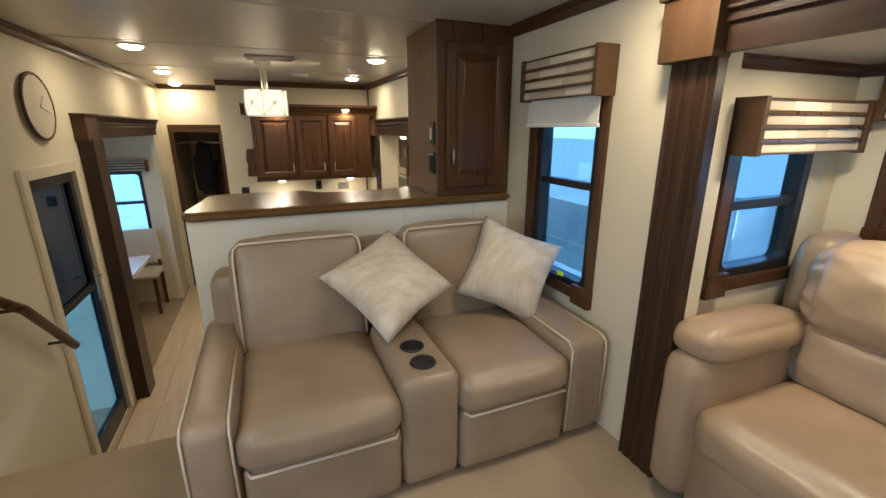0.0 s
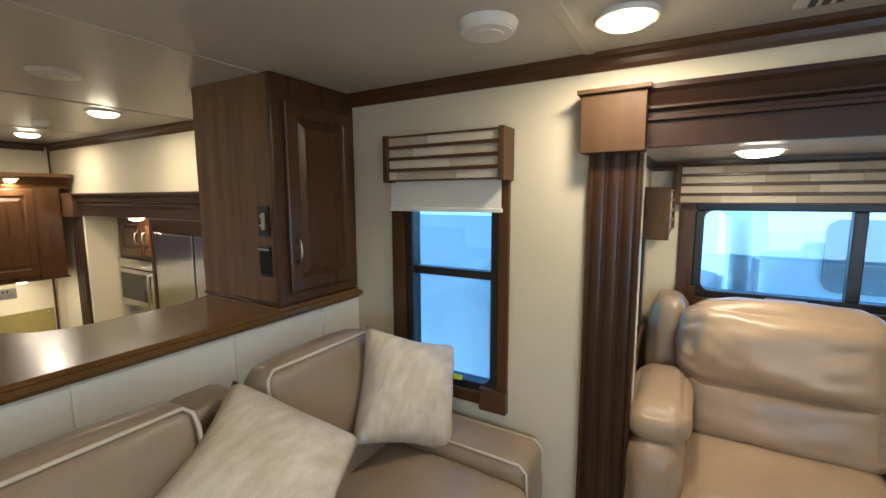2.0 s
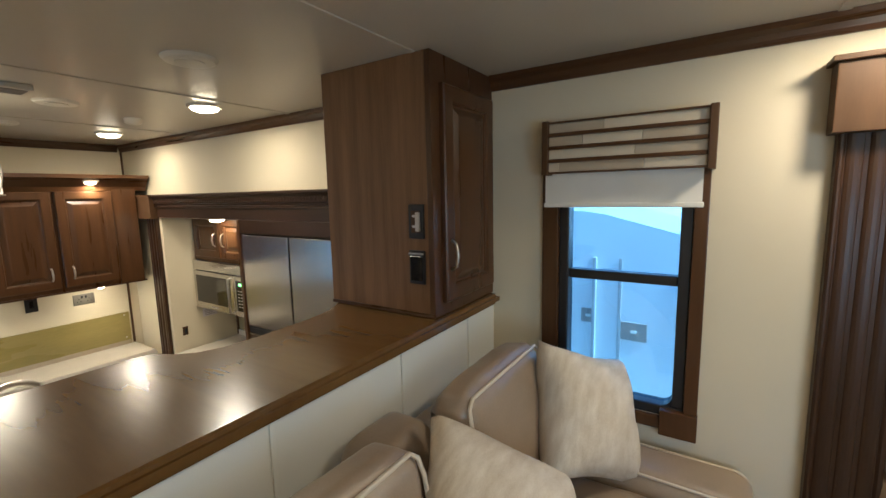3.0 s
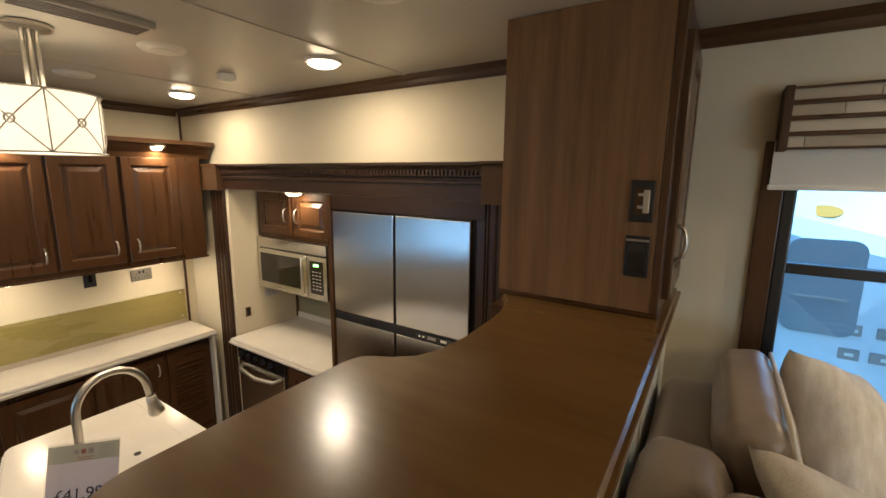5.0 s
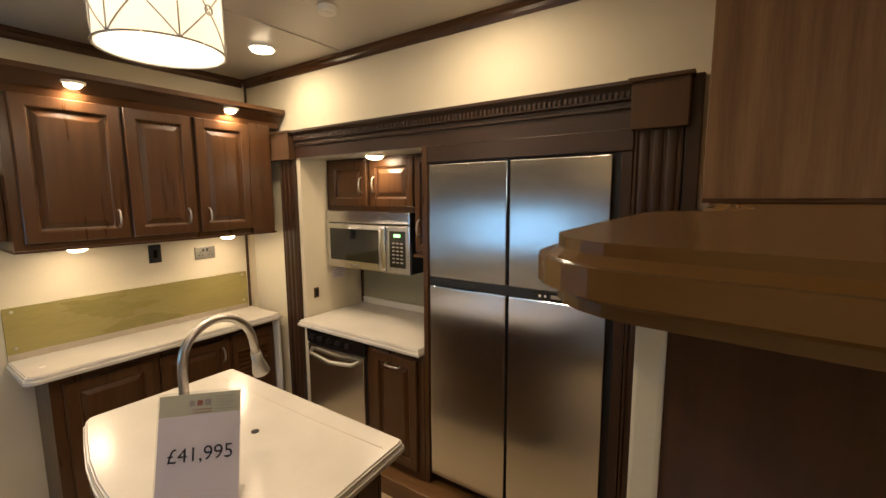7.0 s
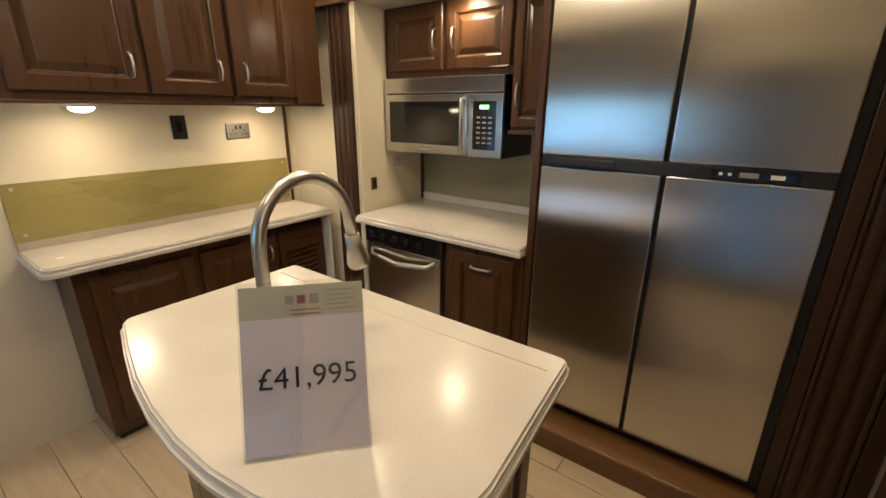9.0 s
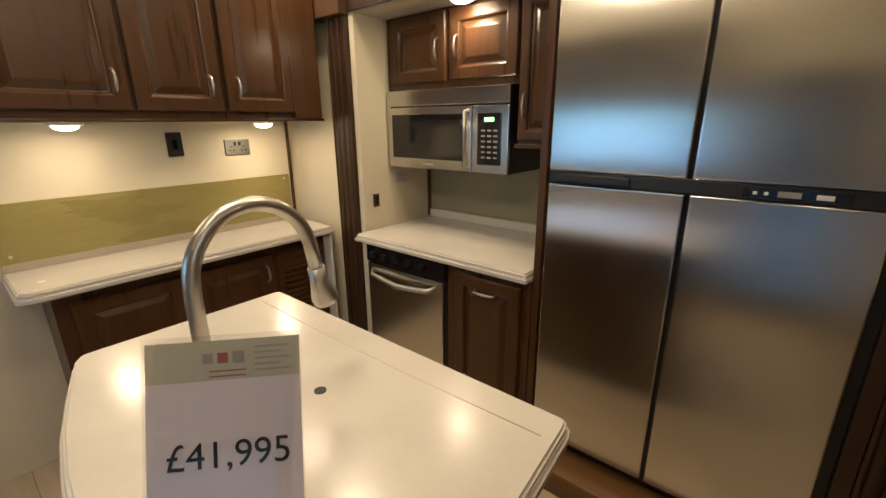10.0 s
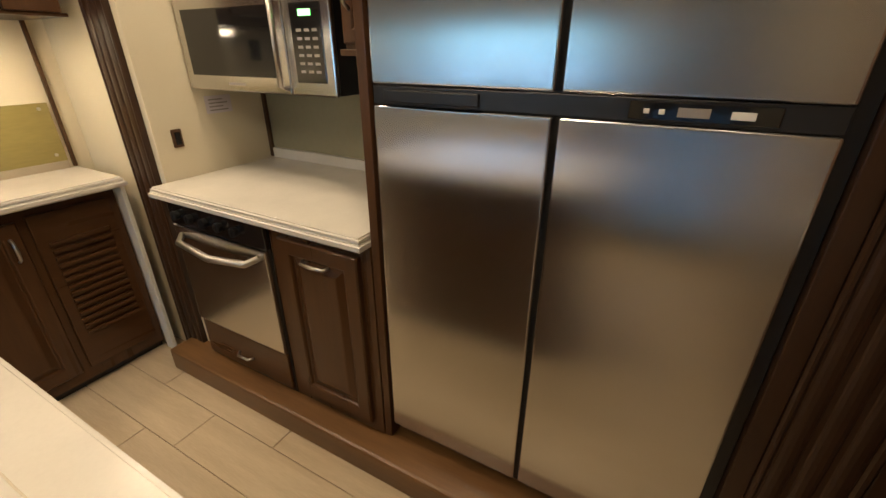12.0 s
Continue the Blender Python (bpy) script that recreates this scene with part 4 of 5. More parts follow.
solid("splash_panel", bx(KB - 0.008, KB, 3.802, KE - 0.02, 0.345, 0.63, 0.002), greyglass, "grey-green glossy splash panel behind the cooker", "splashback", kind="object")
solid("trim", bx(KB - 0.02, KB, KE - 0.018, KE, 0.30, 0.66, 0.003), brown_m, "brown corner strip", "trim")
solid("upstand", bx(KB - 0.018, KB, 3.803, KE - 0.02, 0.297, 0.343, 0.004), stone, "low white upstand behind the cooker worktop", "worktop", kind="object")
lb = thing("notice", "small printed notice on the slide-out wall", "notice")
part("sheet", bx(1.56, 1.68, KE - 0.002, KE, 0.53, 0.60), paper_m, lb)
for k in range(4):
    part("printed_line", bx(1.575, 1.66 - 0.02 * (k % 2), KE - 0.003, KE - 0.002, 0.54 + 0.014 * k, 0.545 + 0.014 * k), ink_grey, lb)

mw = thing("microwave", "stainless steel over-range microwave with a dark window", "microwave")
M0, M1, MX = 4.066, 4.822, 1.512
part("body", bx(MX + 0.02, KB, M0 + 0.004, M1 - 0.004, 0.636, 1.02, 0.004), black_m, mw, "black casing")
part("vent_panel", bx(MX, MX + 0.02, M0, M1, 0.945, 1.022, 0.006), steel, mw)
md = part("door", bx(MX, MX + 0.02, M0 + 0.20, M1, 0.634, 0.940, 0.006), steel, mw)
part("window", bx(MX - 0.002, MX + 0.004, M0 + 0.245, M1 - 0.035, 0.685, 0.905, 0.004), blackglass, md, "dark glass window")
hb = bmesh.new()
tube(hb, [(MX, M0 + 0.215, 0.92), (MX - 0.03, M0 + 0.215, 0.915), (MX - 0.03, M0 + 0.215, 0.66), (MX, M0 + 0.215, 0.655)], 0.009, 10)
part("handle", hb, chrome, md)
mp_ = part("control_panel", bx(MX, MX + 0.02, M0, M0 + 0.196, 0.634, 0.940, 0.006), steel, mw)
part("keypad", bx(MX - 0.002, MX + 0.004, M0 + 0.035, M0 + 0.165, 0.675, 0.905, 0.003), blackglass, mp_)
part("display", bx(MX - 0.004, MX - 0.002, M0 + 0.075, M0 + 0.125, 0.868, 0.886), green_led, mp_, "green clock digits")
for r in range(6):
    for c in range(3):
        part("button", bx(MX - 0.0035, MX - 0.002, M0 + 0.055 + c * 0.033, M0 + 0.075 + c * 0.033, 0.705 + r * 0.024, 0.713 + r * 0.024), ink_grey, mp_)
part("maker_plate", bx(MX - 0.001, MX, M0 + 0.43, M0 + 0.52, 0.655, 0.665), ink_grey, md)

uc = thing("wall_cabinet", "cherry wall cabinet above the microwave", "cabinet", "wall cabinets")
part("body", bx(1.545, KB, 4.03, KE - 0.002, 1.023, 1.370), wood_z, uc)
panel_door(uc, Matrix.Translation((1.545, 4.61, 1.055)) @ FACE_X, 0.36, 0.30, wood_z, (0.135, 0.14), pull=0.10)
panel_door(uc, Matrix.Translation((1.545, 4.225, 1.055)) @ FACE_X, 0.36, 0.30, wood_z, (-0.135, 0.14), pull=0.10)
uc = thing("wall_cabinet", "narrow cherry wall cabinet beside the refrigerator", "cabinet", "wall cabinets")
part("body", bx(1.53, KB, 3.802, 4.028, 0.775, 1.370), wood_z, uc)
part("shelf", bx(1.50, 1.60, 3.802, 4.028, 0.757, 0.775, 0.003), wood_y, uc)
panel_door(uc, Matrix.Translation((1.53, 3.915, 0.79)) @ FACE_X, 0.215, 0.565, wood_z, (-0.075, 0.14), pull=0.10)

# ---------- worktop side ----------
up = thing("wall_cabinet", "dark cherry three-door wall cabinet with a crown", "cabinet", "wall cabinets")
U0, U1, UY, UZ0, UZ1 = -0.02, 1.255, 5.06, 0.888, 1.61
part("body", bx(U0, U1, UY + 0.004, YB, UZ0, UZ1), wood_z, up)
part("light_rail", bx(U0 - 0.006, U1 + 0.02, UY - 0.004, YB, UZ0 - 0.012, UZ0, 0.003), wood_x, up)
bm = bmesh.new()
prism(bm, [(UY + 0.02, UZ1 - 0.03), (UY - 0.01, UZ1 - 0.03), (UY - 0.02, UZ1), (UY - 0.075, UZ1 + 0.055), (UY - 0.085, UZ1 + 0.06), (UY - 0.085, UZ1 + 0.085), (UY + 0.02, UZ1 + 0.085)], "x", U0 - 0.085, U1 + 0.075)
prism(bm, [(UY + 0.022, UZ1 - 0.03), (YB, UZ1 - 0.03), (YB, UZ1 + 0.084), (UY + 0.022, UZ1 + 0.084)], "x", U0 - 0.07, U1 + 0.06)
part("crown", bm, wood_x, up)
for x, w, hx in ((0.215, 0.40, 0.155), (0.592, 0.325, 0.115), (0.938, 0.325, -0.115)):
    panel_door(up, Matrix.Translation((x, UY, UZ0 + 0.03)), w, 0.66, wood_z, (hx, 0.10), pull=0.085)
part("filler", bx(1.10, U1, UY - 0.014, UY + 0.004, UZ0, UZ1, 0.003), wood_z, up)
rk = thing("letter_rack", "small dark wooden rack on the cabinet's side", "rack")
part("back_plate", bx(-0.036, -0.022, 5.14, 5.34, 0.93, 1.23, 0.003), wood_z, rk)
for z in (0.93, 1.08):
    part("pocket", bx(-0.10, -0.036, 5.14, 5.34, z, z + 0.012, 0.002), wood_y, rk)
    part("pocket_front", bx(-0.11, -0.10, 5.14, 5.34, z, z + 0.09, 0.002), wood_y, rk)
for y in (5.14, 5.33):
    part("rack_side", bx(-0.10, -0.036, y, y + 0.01, 0.94, 1.22, 0.002), wood_z, rk)

wt = bmesh.new()
stone_slab(wt, [(1.295, 5.075), (1.295, YB - 0.001), (-0.045, YB - 0.001), (-0.045, 5.12)] + arc(0.0, 5.12, 0.045, 180, 270, 5), 0.255, 0.297)
solid("worktop", wt, stone, "white solid-surface worktop along the back wall", "worktop", kind="object")
sp = thing("splash_panel", "olive-yellow glossy splash panel behind the worktop", "splashback")
part("board", bx(-0.035, 1.255, YB - 0.012, YB, 0.33, 0.572, 0.002), olive, sp)
part("upstand", bx(-0.035, 1.255, YB - 0.014, YB, 0.297, 0.33, 0.002), fab_b, sp)
for x in (0.0, 1.22):
    bm = bmesh.new()
    for z in (0.36, 0.55):
        cyl(bm, Matrix.Translation((x, YB - 0.014, z)) @ Matrix.Rotation(radians(90), 4, "X"), 0.007, 0.004, 12)
    part("screw_cap", bm, chrome, sp)
bs = thing("base_cabinet", "dark cherry base cabinet under the long worktop", "cabinet", "base cabinets")
part("body", bx(0.05, 1.27, 5.165, YB, FK + 0.05, 0.254), wood_z, bs)
part("toe_kick", bx(0.07, 1.27, 5.20, YB, FK, FK + 0.05), black_m, bs)
panel_door(bs, Matrix.Translation((0.30, 5.165, -0.50)), 0.40, 0.70, wood_z)
panel_door(bs, Matrix.Translation((0.73, 5.165, -0.50)), 0.40, 0.70, wood_z, (0.165, 0.60), pull=0.09)
bm = bmesh.new()
box(bm, 0.96, 1.24, 5.150, 5.165, -0.50, 0.21, 0.004)
ld = part("louvred_door", bm, wood_x, bs)
for k in range(14):
    part("slat", bx(0.995, 1.205, 5.138, 5.150, -0.34 + k * 0.032, -0.322 + k * 0.032, 0.004), wood_x, ld)
solid("trim", bx(1.272, 1.29, 5.10, 5.16, FK, 0.254, 0.003), pale_m, "pale end strip of the base cabinet", "trim")

# ---------- island ----------
isl = thing("kitchen_island", "dark cherry island with a bowed white worktop", "island")
top = [(0.575, 3.345), (0.575, 4.405), (0.568, 4.42), (0.55, 4.427), (0.02, 4.43), (0.0, 4.422), (-0.015, 4.40), (-0.055, 4.25), (-0.092, 4.09), (-0.113, 3.95), (-0.122, 3.82), (-0.119, 3.70), (-0.104, 3.59), (-0.072, 3.48), (-0.02, 3.385), (0.04, 3.325), (0.09, 3.30), (0.14, 3.295), (0.54, 3.325), (0.565, 3.332)]
bm = bmesh.new()
stone_slab(bm, top, 0.255, 0.297)
wtop = part("worktop", bm, stone, isl, "white solid-surface worktop")
for x, y in ((0.305, 3.915), (0.31, 3.806)):
    bm = bmesh.new()
    cyl(bm, Matrix.Translation((x, y, 0.2975)), 0.0135, 0.003, 20)
    part("tap_hole", bm, black_m, wtop)
bm = bmesh.new()
tube(bm, [(0.49, 3.36, 0.2965), (0.478, 3.7, 0.2965), (0.475, 4.05, 0.2965), (0.482, 4.39, 0.2965)], 0.0016, 6)
part("seam", bm, fab_a, wtop)
part("body", bx(0.05, 0.52, 3.40, 4.36, FK + 0.04, 0.254, 0.004), wood_z, isl)
part("toe_kick", bx(0.08, 0.49, 3.44, 4.32, FK, FK + 0.04), black_m, isl)
for y in (3.63, 4.13):
    panel_door(isl, Matrix.Translation((0.52, y, -0.5)) @ Matrix.Rotation(radians(90), 4, "Z"), 0.42, 0.70, wood_z, (0.15, 0.58), pull=0.09)
panel_door(isl, Matrix.Translation((0.285, 3.40, -0.5)), 0.40, 0.70, wood_z)

fc = thing("faucet", "satin nickel gooseneck faucet on the island", "faucet")
bm = bmesh.new()
fx, fy = 0.105, 3.835
tube(bm, [(fx, fy, 0.297), (fx, fy, 0.58)] + [(fx + 0.118 - 0.118 * math.cos(a), fy - 0.003, 0.60 + 0.128 * math.sin(a)) for a in [math.pi * k / 16 * 0.93 for k in range(17)]] + [(fx + 0.242, fy - 0.005, 0.565)], 0.0145, 14)
part("spout", bm, chrome, fc)
bm = bmesh.new()
tube(bm, [(fx + 0.240, fy - 0.005, 0.575), (fx + 0.246, fy - 0.005, 0.545), (fx + 0.256, fy - 0.006, 0.50), (fx + 0.259, fy - 0.006, 0.490)], [0.018, 0.020, 0.030, 0.027], 14)
part("spray_head", bm, chrome, fc)
bm = bmesh.new()
cyl(bm, Matrix.Translation((fx, fy, 0.306)), 0.028, 0.018, 20, 0.024)
tube(bm, [(fx, fy, 0.335), (fx - 0.055, fy + 0.015, 0.35)], 0.008, 8)
part("base", bm, chrome, fc)

# price card in an acrylic stand
sg = thing("price_card", "laminated price card in a clear stand on the island", "sign")
a, b = Vector((-0.066, 3.659, 0)), Vector((0.086, 3.519, 0))
xc = (b - a).normalized()
wc = (b - a).length
tl = math.radians(20)
yc = Vector((-xc.y * math.sin(tl), xc.x * math.sin(tl), math.cos(tl)))
zc = xc.cross(yc)
CM = Matrix.Translation(((a + b) / 2 + Vector((0, 0, 0.299)))) @ Matrix((xc, yc, zc)).transposed().to_4x4()
HC = 0.293


def card(name, x0, x1, y0, y1, z0, z1, mat):
    bm = bx(x0, x1, y0, y1, z0, z1)
    bm.transform(CM)
    return part(name, bm, mat, sg)


card("card", -wc / 2, wc / 2, 0.006, HC * 0.81, 0, 0.002, paper_m)
card("card_header", -wc / 2, wc / 2, HC * 0.81, HC, 0, 0.002, paper_top)
card("header_mark", -0.028, -0.014, HC * 0.89, HC * 0.94, 0.002, 0.0024, ink_grey)
card("header_mark", -0.008, 0.006, HC * 0.89, HC * 0.94, 0.002, 0.0024, ink_red)
card("header_mark", 0.012, 0.028, HC * 0.885, HC * 0.945, 0.002, 0.0024, ink_grey)
for k in range(2):
    card("printed_line", -0.02, 0.03, HC * (0.85 - 0.025 * k), HC * (0.857 - 0.025 * k), 0.002, 0.0024, ink_red)
for k in range(5):
    card("printed_line", 0.042, 0.09 - 0.012 * (k % 2), HC * (0.955 - 0.028 * k), HC * (0.962 - 0.028 * k), 0.002, 0.0024, ink_grey)
words("£41,995", 0.052, ink, CM @ Matrix.Translation((0.004, HC * 0.455, 0.0022)), sg, "price_lettering")
ac = card("acrylic_sheet", -wc / 2 - 0.003, wc / 2 + 0.003, 0, HC + 0.008, 0.0035, 0.005, acrylic)
ac.visible_shadow = False
bm = bx(-wc / 2 - 0.003, wc / 2 + 0.003, 0, 0.003, -0.07, 0.004, 0.001)
bm.transform(Matrix.Translation((a + b) / 2 + Vector((0, 0, 0.298))) @ Matrix((xc, Vector((0, 0, 1)), xc.cross(Vector((0, 0, 1))))).transposed().to_4x4())
part("acrylic_foot", bm, acrylic, sg)

# ---------- ceiling fittings ----------
def puck(x, y, z, watts, r=0.062, name="ceiling_light", label="round flush LED ceiling light, lit", drop=0.10):
    root = thing(name, label, "ceiling light", "ceiling lights")
    bm = bmesh.new()
    cyl(bm, Matrix.Translation((x, y, z - 0.006)), r + 0.012, 0.012, 28, r + 0.016)
    part("rim", bm, white_m, root)
    bm = bmesh.new()
    tmp = bmesh.new()
    bmesh.ops.create_uvsphere(tmp, u_segments=24, v_segments=10, radius=1)
    bmesh.ops.delete(tmp, geom=[v for v in tmp.verts if v.co.z > 0.01], context="VERTS")
    merge(bm, tmp, Matrix.Translation((x, y, z - 0.012)) @ Matrix.Diagonal((r, r, 0.02, 1)))
    part("diffuser", bm, glow, root, smooth=True)
    lamp("ceiling_lamp_light", x, y, z - 0.036, watts, r * 0.9)


PW = 1.7
# the last three are unseen, added to brighten the living end
for x, y in ((0.945, 3.39), (1.01, 4.70), (-0.62, 3.39), (-0.70, 4.76), (1.075, 0.905), (-0.80, 6.0), (-0.72, 0.905), (-0.72, -0.80), (1.075, -0.80)):
    puck(x, y, CE, PW * (0.9 if y < 2 else 0.92 if x > 0 else 0.62))
puck(1.62, 0.555, LS[2], PW * 0.6)
puck(1.44, 4.27, 1.372, PW * 0.35, 0.05, drop=0.06)
for x in (0.235, 1.02):
    puck(x, 5.225, UZ0 - 0.012, PW * 0.22, 0.042, "cabinet_light", "small round light under the wall cabinet, lit", 0.05)
for x in (0.235, 0.975):
    puck(x, UY - 0.045, UZ1 + 0.045, PW * 0.45, 0.035, "cabinet_light", "small round light under the cabinet's crown, lit", 0.05)


def disc(name, label, cat, x, y, r, h, mat=white_m):
    root = thing(name, label, cat)
    bm = bmesh.new()
    cyl(bm, Matrix.Translation((x, y, CE - h / 2)), r * 0.86, h, 32, r, 0.004)
    part("cover", bm, mat, root)
    bm = bmesh.new()
    cyl(bm, Matrix.Translation((x, y, CE - h - 0.002)), r * 0.5, 0.004, 24)
    part("grille", bm, mat, root)


disc("ceiling_speaker", "round white ceiling speaker", "speaker", 0.50, 3.78, 0.085, 0.012)
disc("ceiling_speaker", "round white ceiling speaker", "speaker", 0.48, 4.62, 0.085, 0.012)
disc("ceiling_speaker", "round white ceiling speaker", "speaker", 0.545, 2.72, 0.085, 0.012)
disc("ceiling_speaker", "round white ceiling speaker", "speaker", 0.94, 1.22, 0.08, 0.028)
disc("smoke_alarm", "small white smoke alarm", "alarm", 0.88, 4.0, 0.045, 0.03)
vt = thing("ceiling_vent", "grey rectangular ceiling vent", "vent")
part("frame", bx(0.02, 0.36, 3.50, 3.62, CE - 0.022, CE, 0.004), ceil_m, vt)
for k in range(5):
    part("slat", bx(0.035, 0.345, 3.515 + k * 0.02, 3.523 + k * 0.02, CE - 0.026, CE - 0.022, 0.001), ink_grey, vt)
vt = thing("ceiling_vent", "dark grilled air vent by the crown moulding", "vent")
part("frame", bx(1.05, 1.22, 0.30, 0.56, CE - 0.010, CE, 0.003), white_m, vt)
for k in range(9):
    part("slat", bx(1.06, 1.21, 0.32 + k * 0.025, 0.334 + k * 0.025, CE - 0.014, CE - 0.010, 0.001), black_m, vt)

pd = thing("pendant_lamp", "white drum pendant lamp with crossed metal bands, lit", "pendant lamp")
px, py, PZ0, PZ1, PR = 0.140, 3.86, 1.545, 1.738, 0.160
bm = bmesh.new()
for k in range(48):
    a0, a1 = 2 * math.pi * k / 48, 2 * math.pi * (k + 1) / 48
    v = [bm.verts.new((px + PR * math.cos(a), py + PR * math.sin(a), z)) for a, z in ((a0, PZ0), (a1, PZ0), (a1, PZ1), (a0, PZ1))]
    bm.faces.new(v).smooth = True
bmesh.ops.remove_doubles(bm, verts=bm.verts[:], dist=1e-5)
bmesh.ops.solidify(bm, geom=bm.faces[:], thickness=0.003)
shd = part("shade", bm, shade_m, pd, "white fabric drum shade")
bm = bmesh.new()
cyl(bm, Matrix.Translation((px, py, PZ0 + 0.008)), PR - 0.008, 0.004, 40)
part("diffuser", bm, shade_b, pd)
for z in (PZ0, PZ1):
    bm = bmesh.new()
    tube(bm, [(px + (PR + 0.006) * math.cos(a), py + (PR + 0.006) * math.sin(a), z) for a in [2 * math.pi * k / 48 for k in range(49)]], 0.003, 6)
    part("hoop", bm, chrome, shd)
N = 6
for k in range(N):
    a0, a1 = 2 * math.pi * (k + 0.35) / N, 2 * math.pi * (k + 1.35) / N
    bm = bmesh.new()
    def on(a, z, r=PR + 0.005):
        return (px + r * math.cos(a), py + r * math.sin(a), z)
    tube(bm, [on(a0, PZ0), on(a0, PZ1)], 0.0022, 6)
    for s in (0, 1):
        tube(bm, [on(a0 + (a1 - a0) * j / 10, PZ0 + (PZ1 - PZ0) * (j / 10 if s else 1 - j / 10)) for j in range(11)], 0.0022, 6)
    am, zm = (a0 + a1) / 2, (PZ0 + PZ1) / 2
    tube(bm, [on(am + 0.075 * math.cos(b), zm + 0.013 * math.sin(b), PR + 0.007) for b in [2 * math.pi * j / 14 for j in range(15)]], 0.0028, 6)
    part("band", bm, chrome, shd)
bm = bmesh.new()
for dx in (-0.018, 0.018):
    tube(bm, [(px + dx, py, PZ1), (px + dx, py, CE - 0.01)], 0.007, 10)
tube(bm, [(px, py, PZ0 + 0.02), (px, py, CE - 0.01)], 0.009, 10)
for k in range(3):
    b = 2 * math.pi * k / 3
    tube(bm, [(px, py, PZ1), (px + PR * math.cos(b), py + PR * math.sin(b), PZ1)], 0.003, 6)
part("stem", bm, chrome, pd)
bm = bmesh.new()
cyl(bm, Matrix.Translation((px, py, CE - 0.010)), 0.065, 0.018, 28, 0.06, 0.004)
part("canopy", bm, chrome, pd)
lamp("pendant_light", px, py, PZ0 - 0.004, PW * 0.8, 0.12)

# ---------- outside ----------
GZ = -1.55
solid("ground", bx(-60, 80, -80, 80, GZ - 0.2, GZ), gravel_m, "grey gravel yard", "ground")


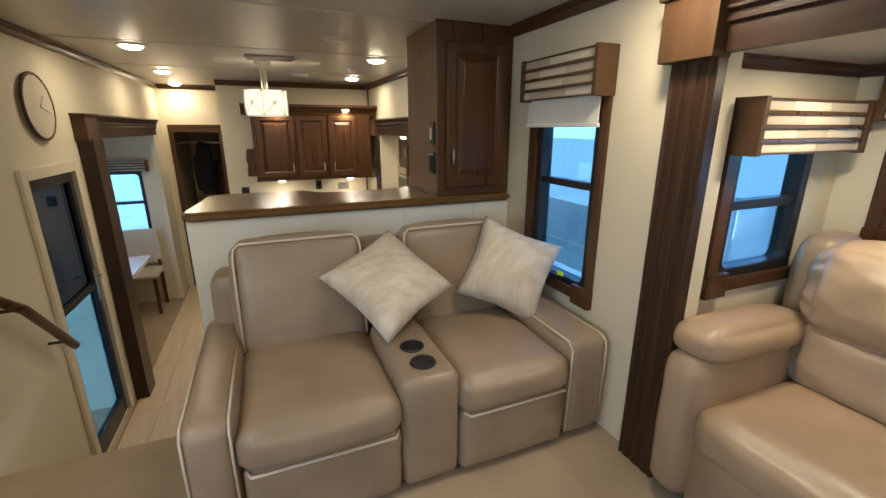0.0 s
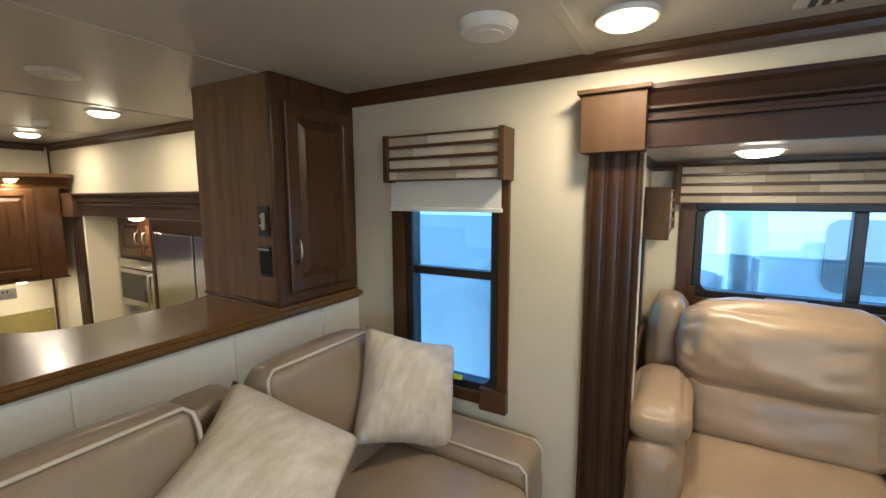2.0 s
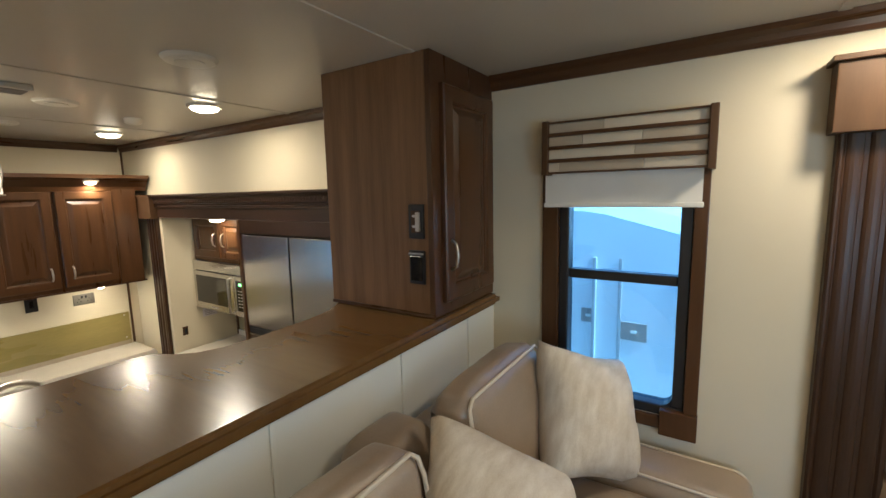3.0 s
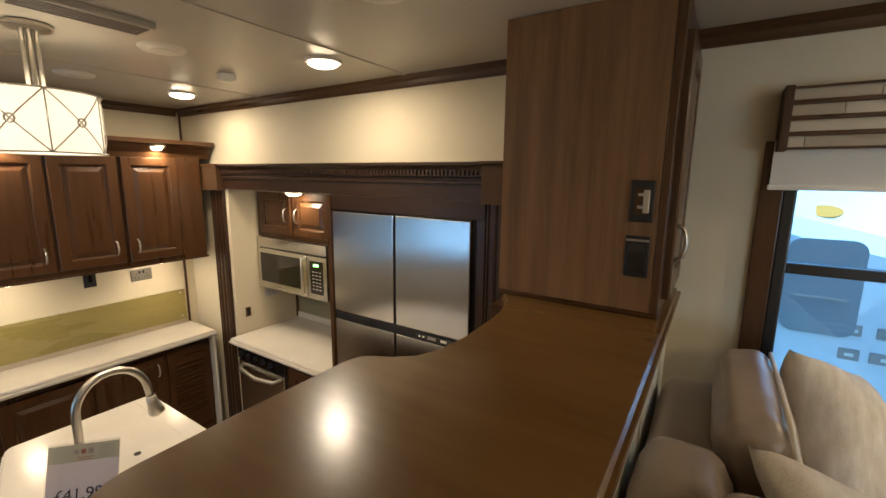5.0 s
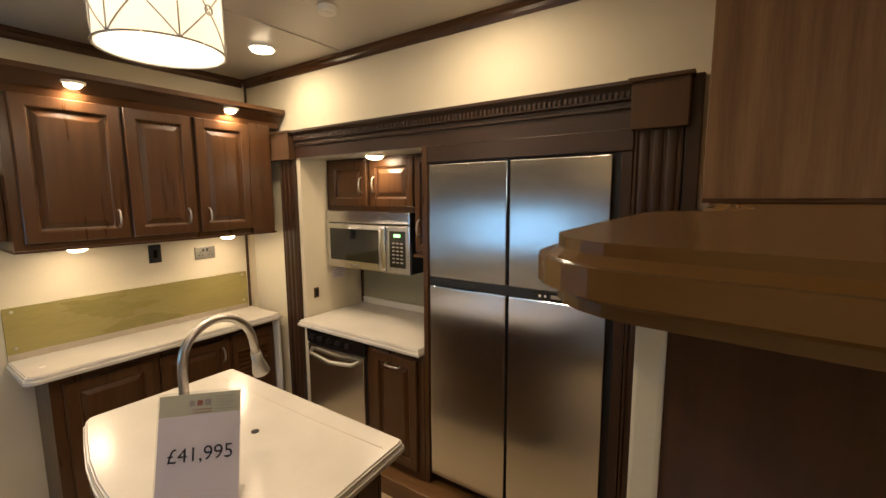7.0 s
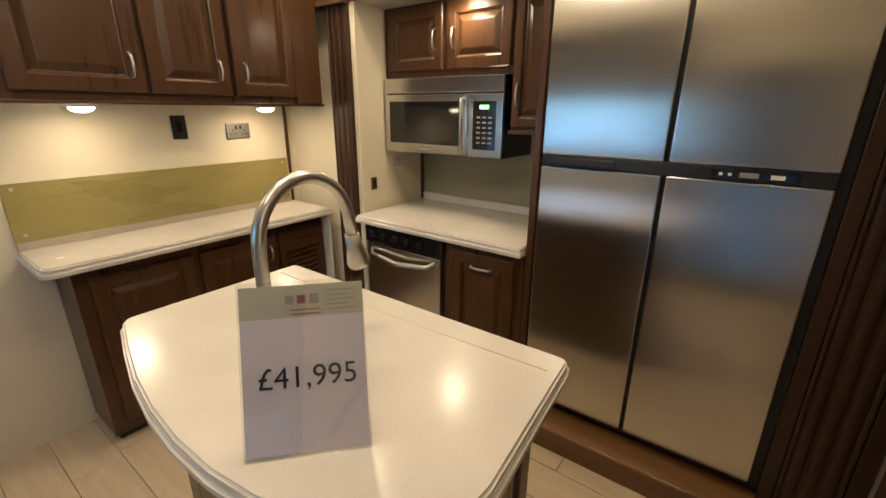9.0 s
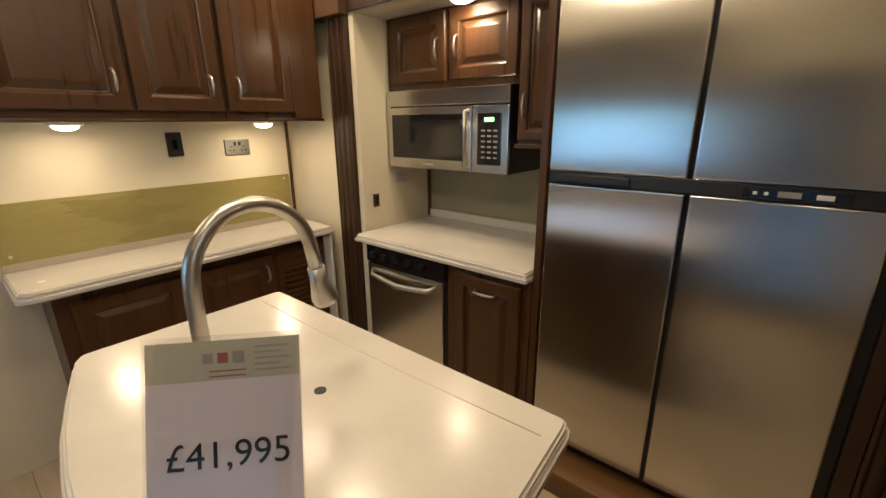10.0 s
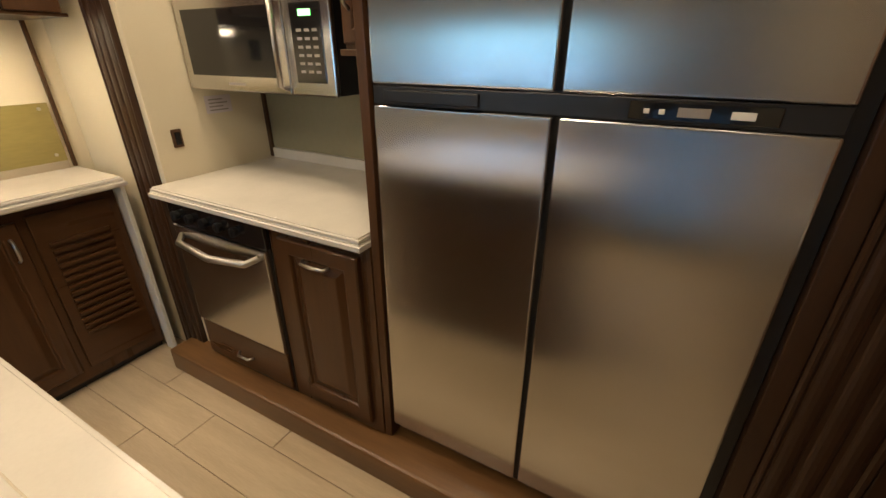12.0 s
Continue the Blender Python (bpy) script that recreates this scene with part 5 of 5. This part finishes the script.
def caravan(name, label, x0, rows, windows, seams, hatches, badge=None):
    """rows: y and the height at which the side turns in towards the roof; the turn shapes the sunlit upper band."""
    root = thing(name, label, "caravan", "parked caravans")
    z0, w = GZ + 0.35, 2.3
    bm = bmesh.new()
    rings = [[bm.verts.new(p) for p in ((x0, y, z0), (x0, y, zc), (x0 + 0.10, y, zc + 0.16), (x0 + 0.42, y, zc + 0.50), (x0 + 0.7, y, zc + 0.56), (x0 + w, y, zc + 0.56), (x0 + w, y, z0))] for y, zc in rows]
    for p, q in zip(rings, rings[1:]):
        for k in range(7):
            bm.faces.new((p[k], p[(k + 1) % 7], q[(k + 1) % 7], q[k]))
    bm.faces.new(rings[0]), bm.faces.new(rings[-1])
    bmesh.ops.recalc_face_normals(bm, faces=bm.faces)
    part("body", bm, caravan_m, root, "white panelled body")
    y0, y1 = rows[0][0], rows[-1][0]
    for c, z, ww, hh in windows:
        tmp = bx(x0 - 0.03, x0 + 0.03, c - ww / 2, c + ww / 2, z - hh / 2, z + hh / 2)
        es = [e for e in tmp.edges if abs(e.verts[0].co.x - e.verts[1].co.x) > 0.01]
        bmesh.ops.bevel(tmp, geom=es, offset=0.10, segments=5, affect="EDGES", profile=0.5)
        wd = part("window", tmp, grey_acrylic, root, "grey acrylic window or added grey panel")
        part("stay", bx(x0 - 0.036, x0 - 0.03, c - ww * 0.36, c + ww * 0.36, z - hh * 0.12, z - hh * 0.10), ink_grey, wd)
    for y, d in seams:
        part("panel_edge", bx(x0 - d, x0 + 0.01, y - 0.018, y + 0.018, z0, min(zc for _, zc in rows), 0.004), ink_pale, root)
    for y, z, ww, hh in hatches:
        h = part("hatch", bx(x0 - 0.012, x0 + 0.01, y - ww / 2, y + ww / 2, z - hh / 2, z + hh / 2, 0.008), ink_grey, root, "grey vented hatch")
        part("latch", bx(x0 - 0.022, x0 - 0.012, y - 0.03, y + 0.03, z - 0.015, z + 0.015, 0.004), white_m, h)
    part("skirt", bx(x0 - 0.01, x0 + 0.02, y0 + 0.1, y1 - 0.2, z0 - 0.02, z0 + 0.16, 0.01), ink_grey, root)
    for f in (0.44, 0.58):
        bm = bmesh.new()
        cyl(bm, Matrix.Translation((x0 + 0.12, y0 + (y1 - y0) * f, GZ + 0.32)) @ Matrix.Rotation(radians(90), 4, "Y"), 0.32, 0.2, 24, None, 0.02)
        part("wheel", bm, black_m, root)
    if badge:
        bm = bmesh.new()
        cyl(bm, Matrix.Translation((x0 + 0.19, *badge)) @ Matrix.Rotation(radians(-46.7), 4, "Y") @ Matrix.Diagonal((0.7, 1.3, 1, 1)), 0.10, 0.02, 28)
        part("badge", bm, orange_m, root, "orange oval badge")
    return root


grey_acrylic = material("grey acrylic pane", (0.20, 0.23, 0.25), 0.2, 0, 0.1, 3, 60, 0.0)
ink_pale = material("pale grey edging", (0.42, 0.43, 0.44), 0.45, 0, 0.06, 6, 80, 0.0)
caravan("caravan", "white touring caravan with a dark window parked alongside", 4.6, [(-6.6, 1.05), (-0.4, 1.05), (0.10, 1.02), (0.22, 0.95)],
        [(-0.70, 1.0, 0.85, 0.62), (-3.0, 1.0, 0.9, 0.6)], [(0.18, 0.06), (-1.6, 0.02)], [(-1.9, -0.5, 0.4, 0.3)])
# the sloping turn copies a cast shadow's edge, sunlit above and shaded below
caravan("caravan", "white touring caravan with an orange badge parked alongside", 4.5, [(0.42, 0.78), (1.37, 1.00), (2.25, 1.24), (2.5, 1.28), (6.4, 1.30)],
        # the wide second pane is an added grey panel that darkens the lower view
        [(1.10, 0.55, 0.52, 0.85), (5.3, -0.20, 2.0, 1.05)], [(0.46, 0.06), (2.36, 0.05), (2.75, 0.02), (2.10, 0.012)],
        [(0.62, 0.20, 0.16, 0.10), (0.62, -0.02, 0.20, 0.10), (0.85, 0.20, 0.12, 0.10), (2.42, 0.12, 0.16, 0.16), (1.95, 0.0, 0.26, 0.2), (0.85, -0.02, 0.14, 0.10)], (1.13, 1.20))

# ---------- floor planks ----------
data = {}
rnd = random.Random(4)
fl = bpy.data.objects["floor_kitchen"]
n = 0
for row in range(13):
    x = XL + 0.02 + row * 0.178
    y = 2.58 - rnd.uniform(0, 0.6)
    while y < 6.15:
        L = rnd.choice((0.9, 1.2, 0.7))
        a, b = max(y, 2.58), min(y + L, 6.18)
        if b - a > 0.05:
            key = round(b - a, 3)
            if key not in data:
                bm = bx(-0.0875, 0.0875, 0, key - 0.003, 0, 0.006, 0.0012, seg=1)
                me = bpy.data.meshes.new("plank")
                bm.to_mesh(me)
                bm.free()
                me.materials.append(plank_m)
                data[key] = me
            p = new("plank", data[key])
            p.parent = fl
            p.location = (x + 0.0875, a, FK - 0.001)
        y += L
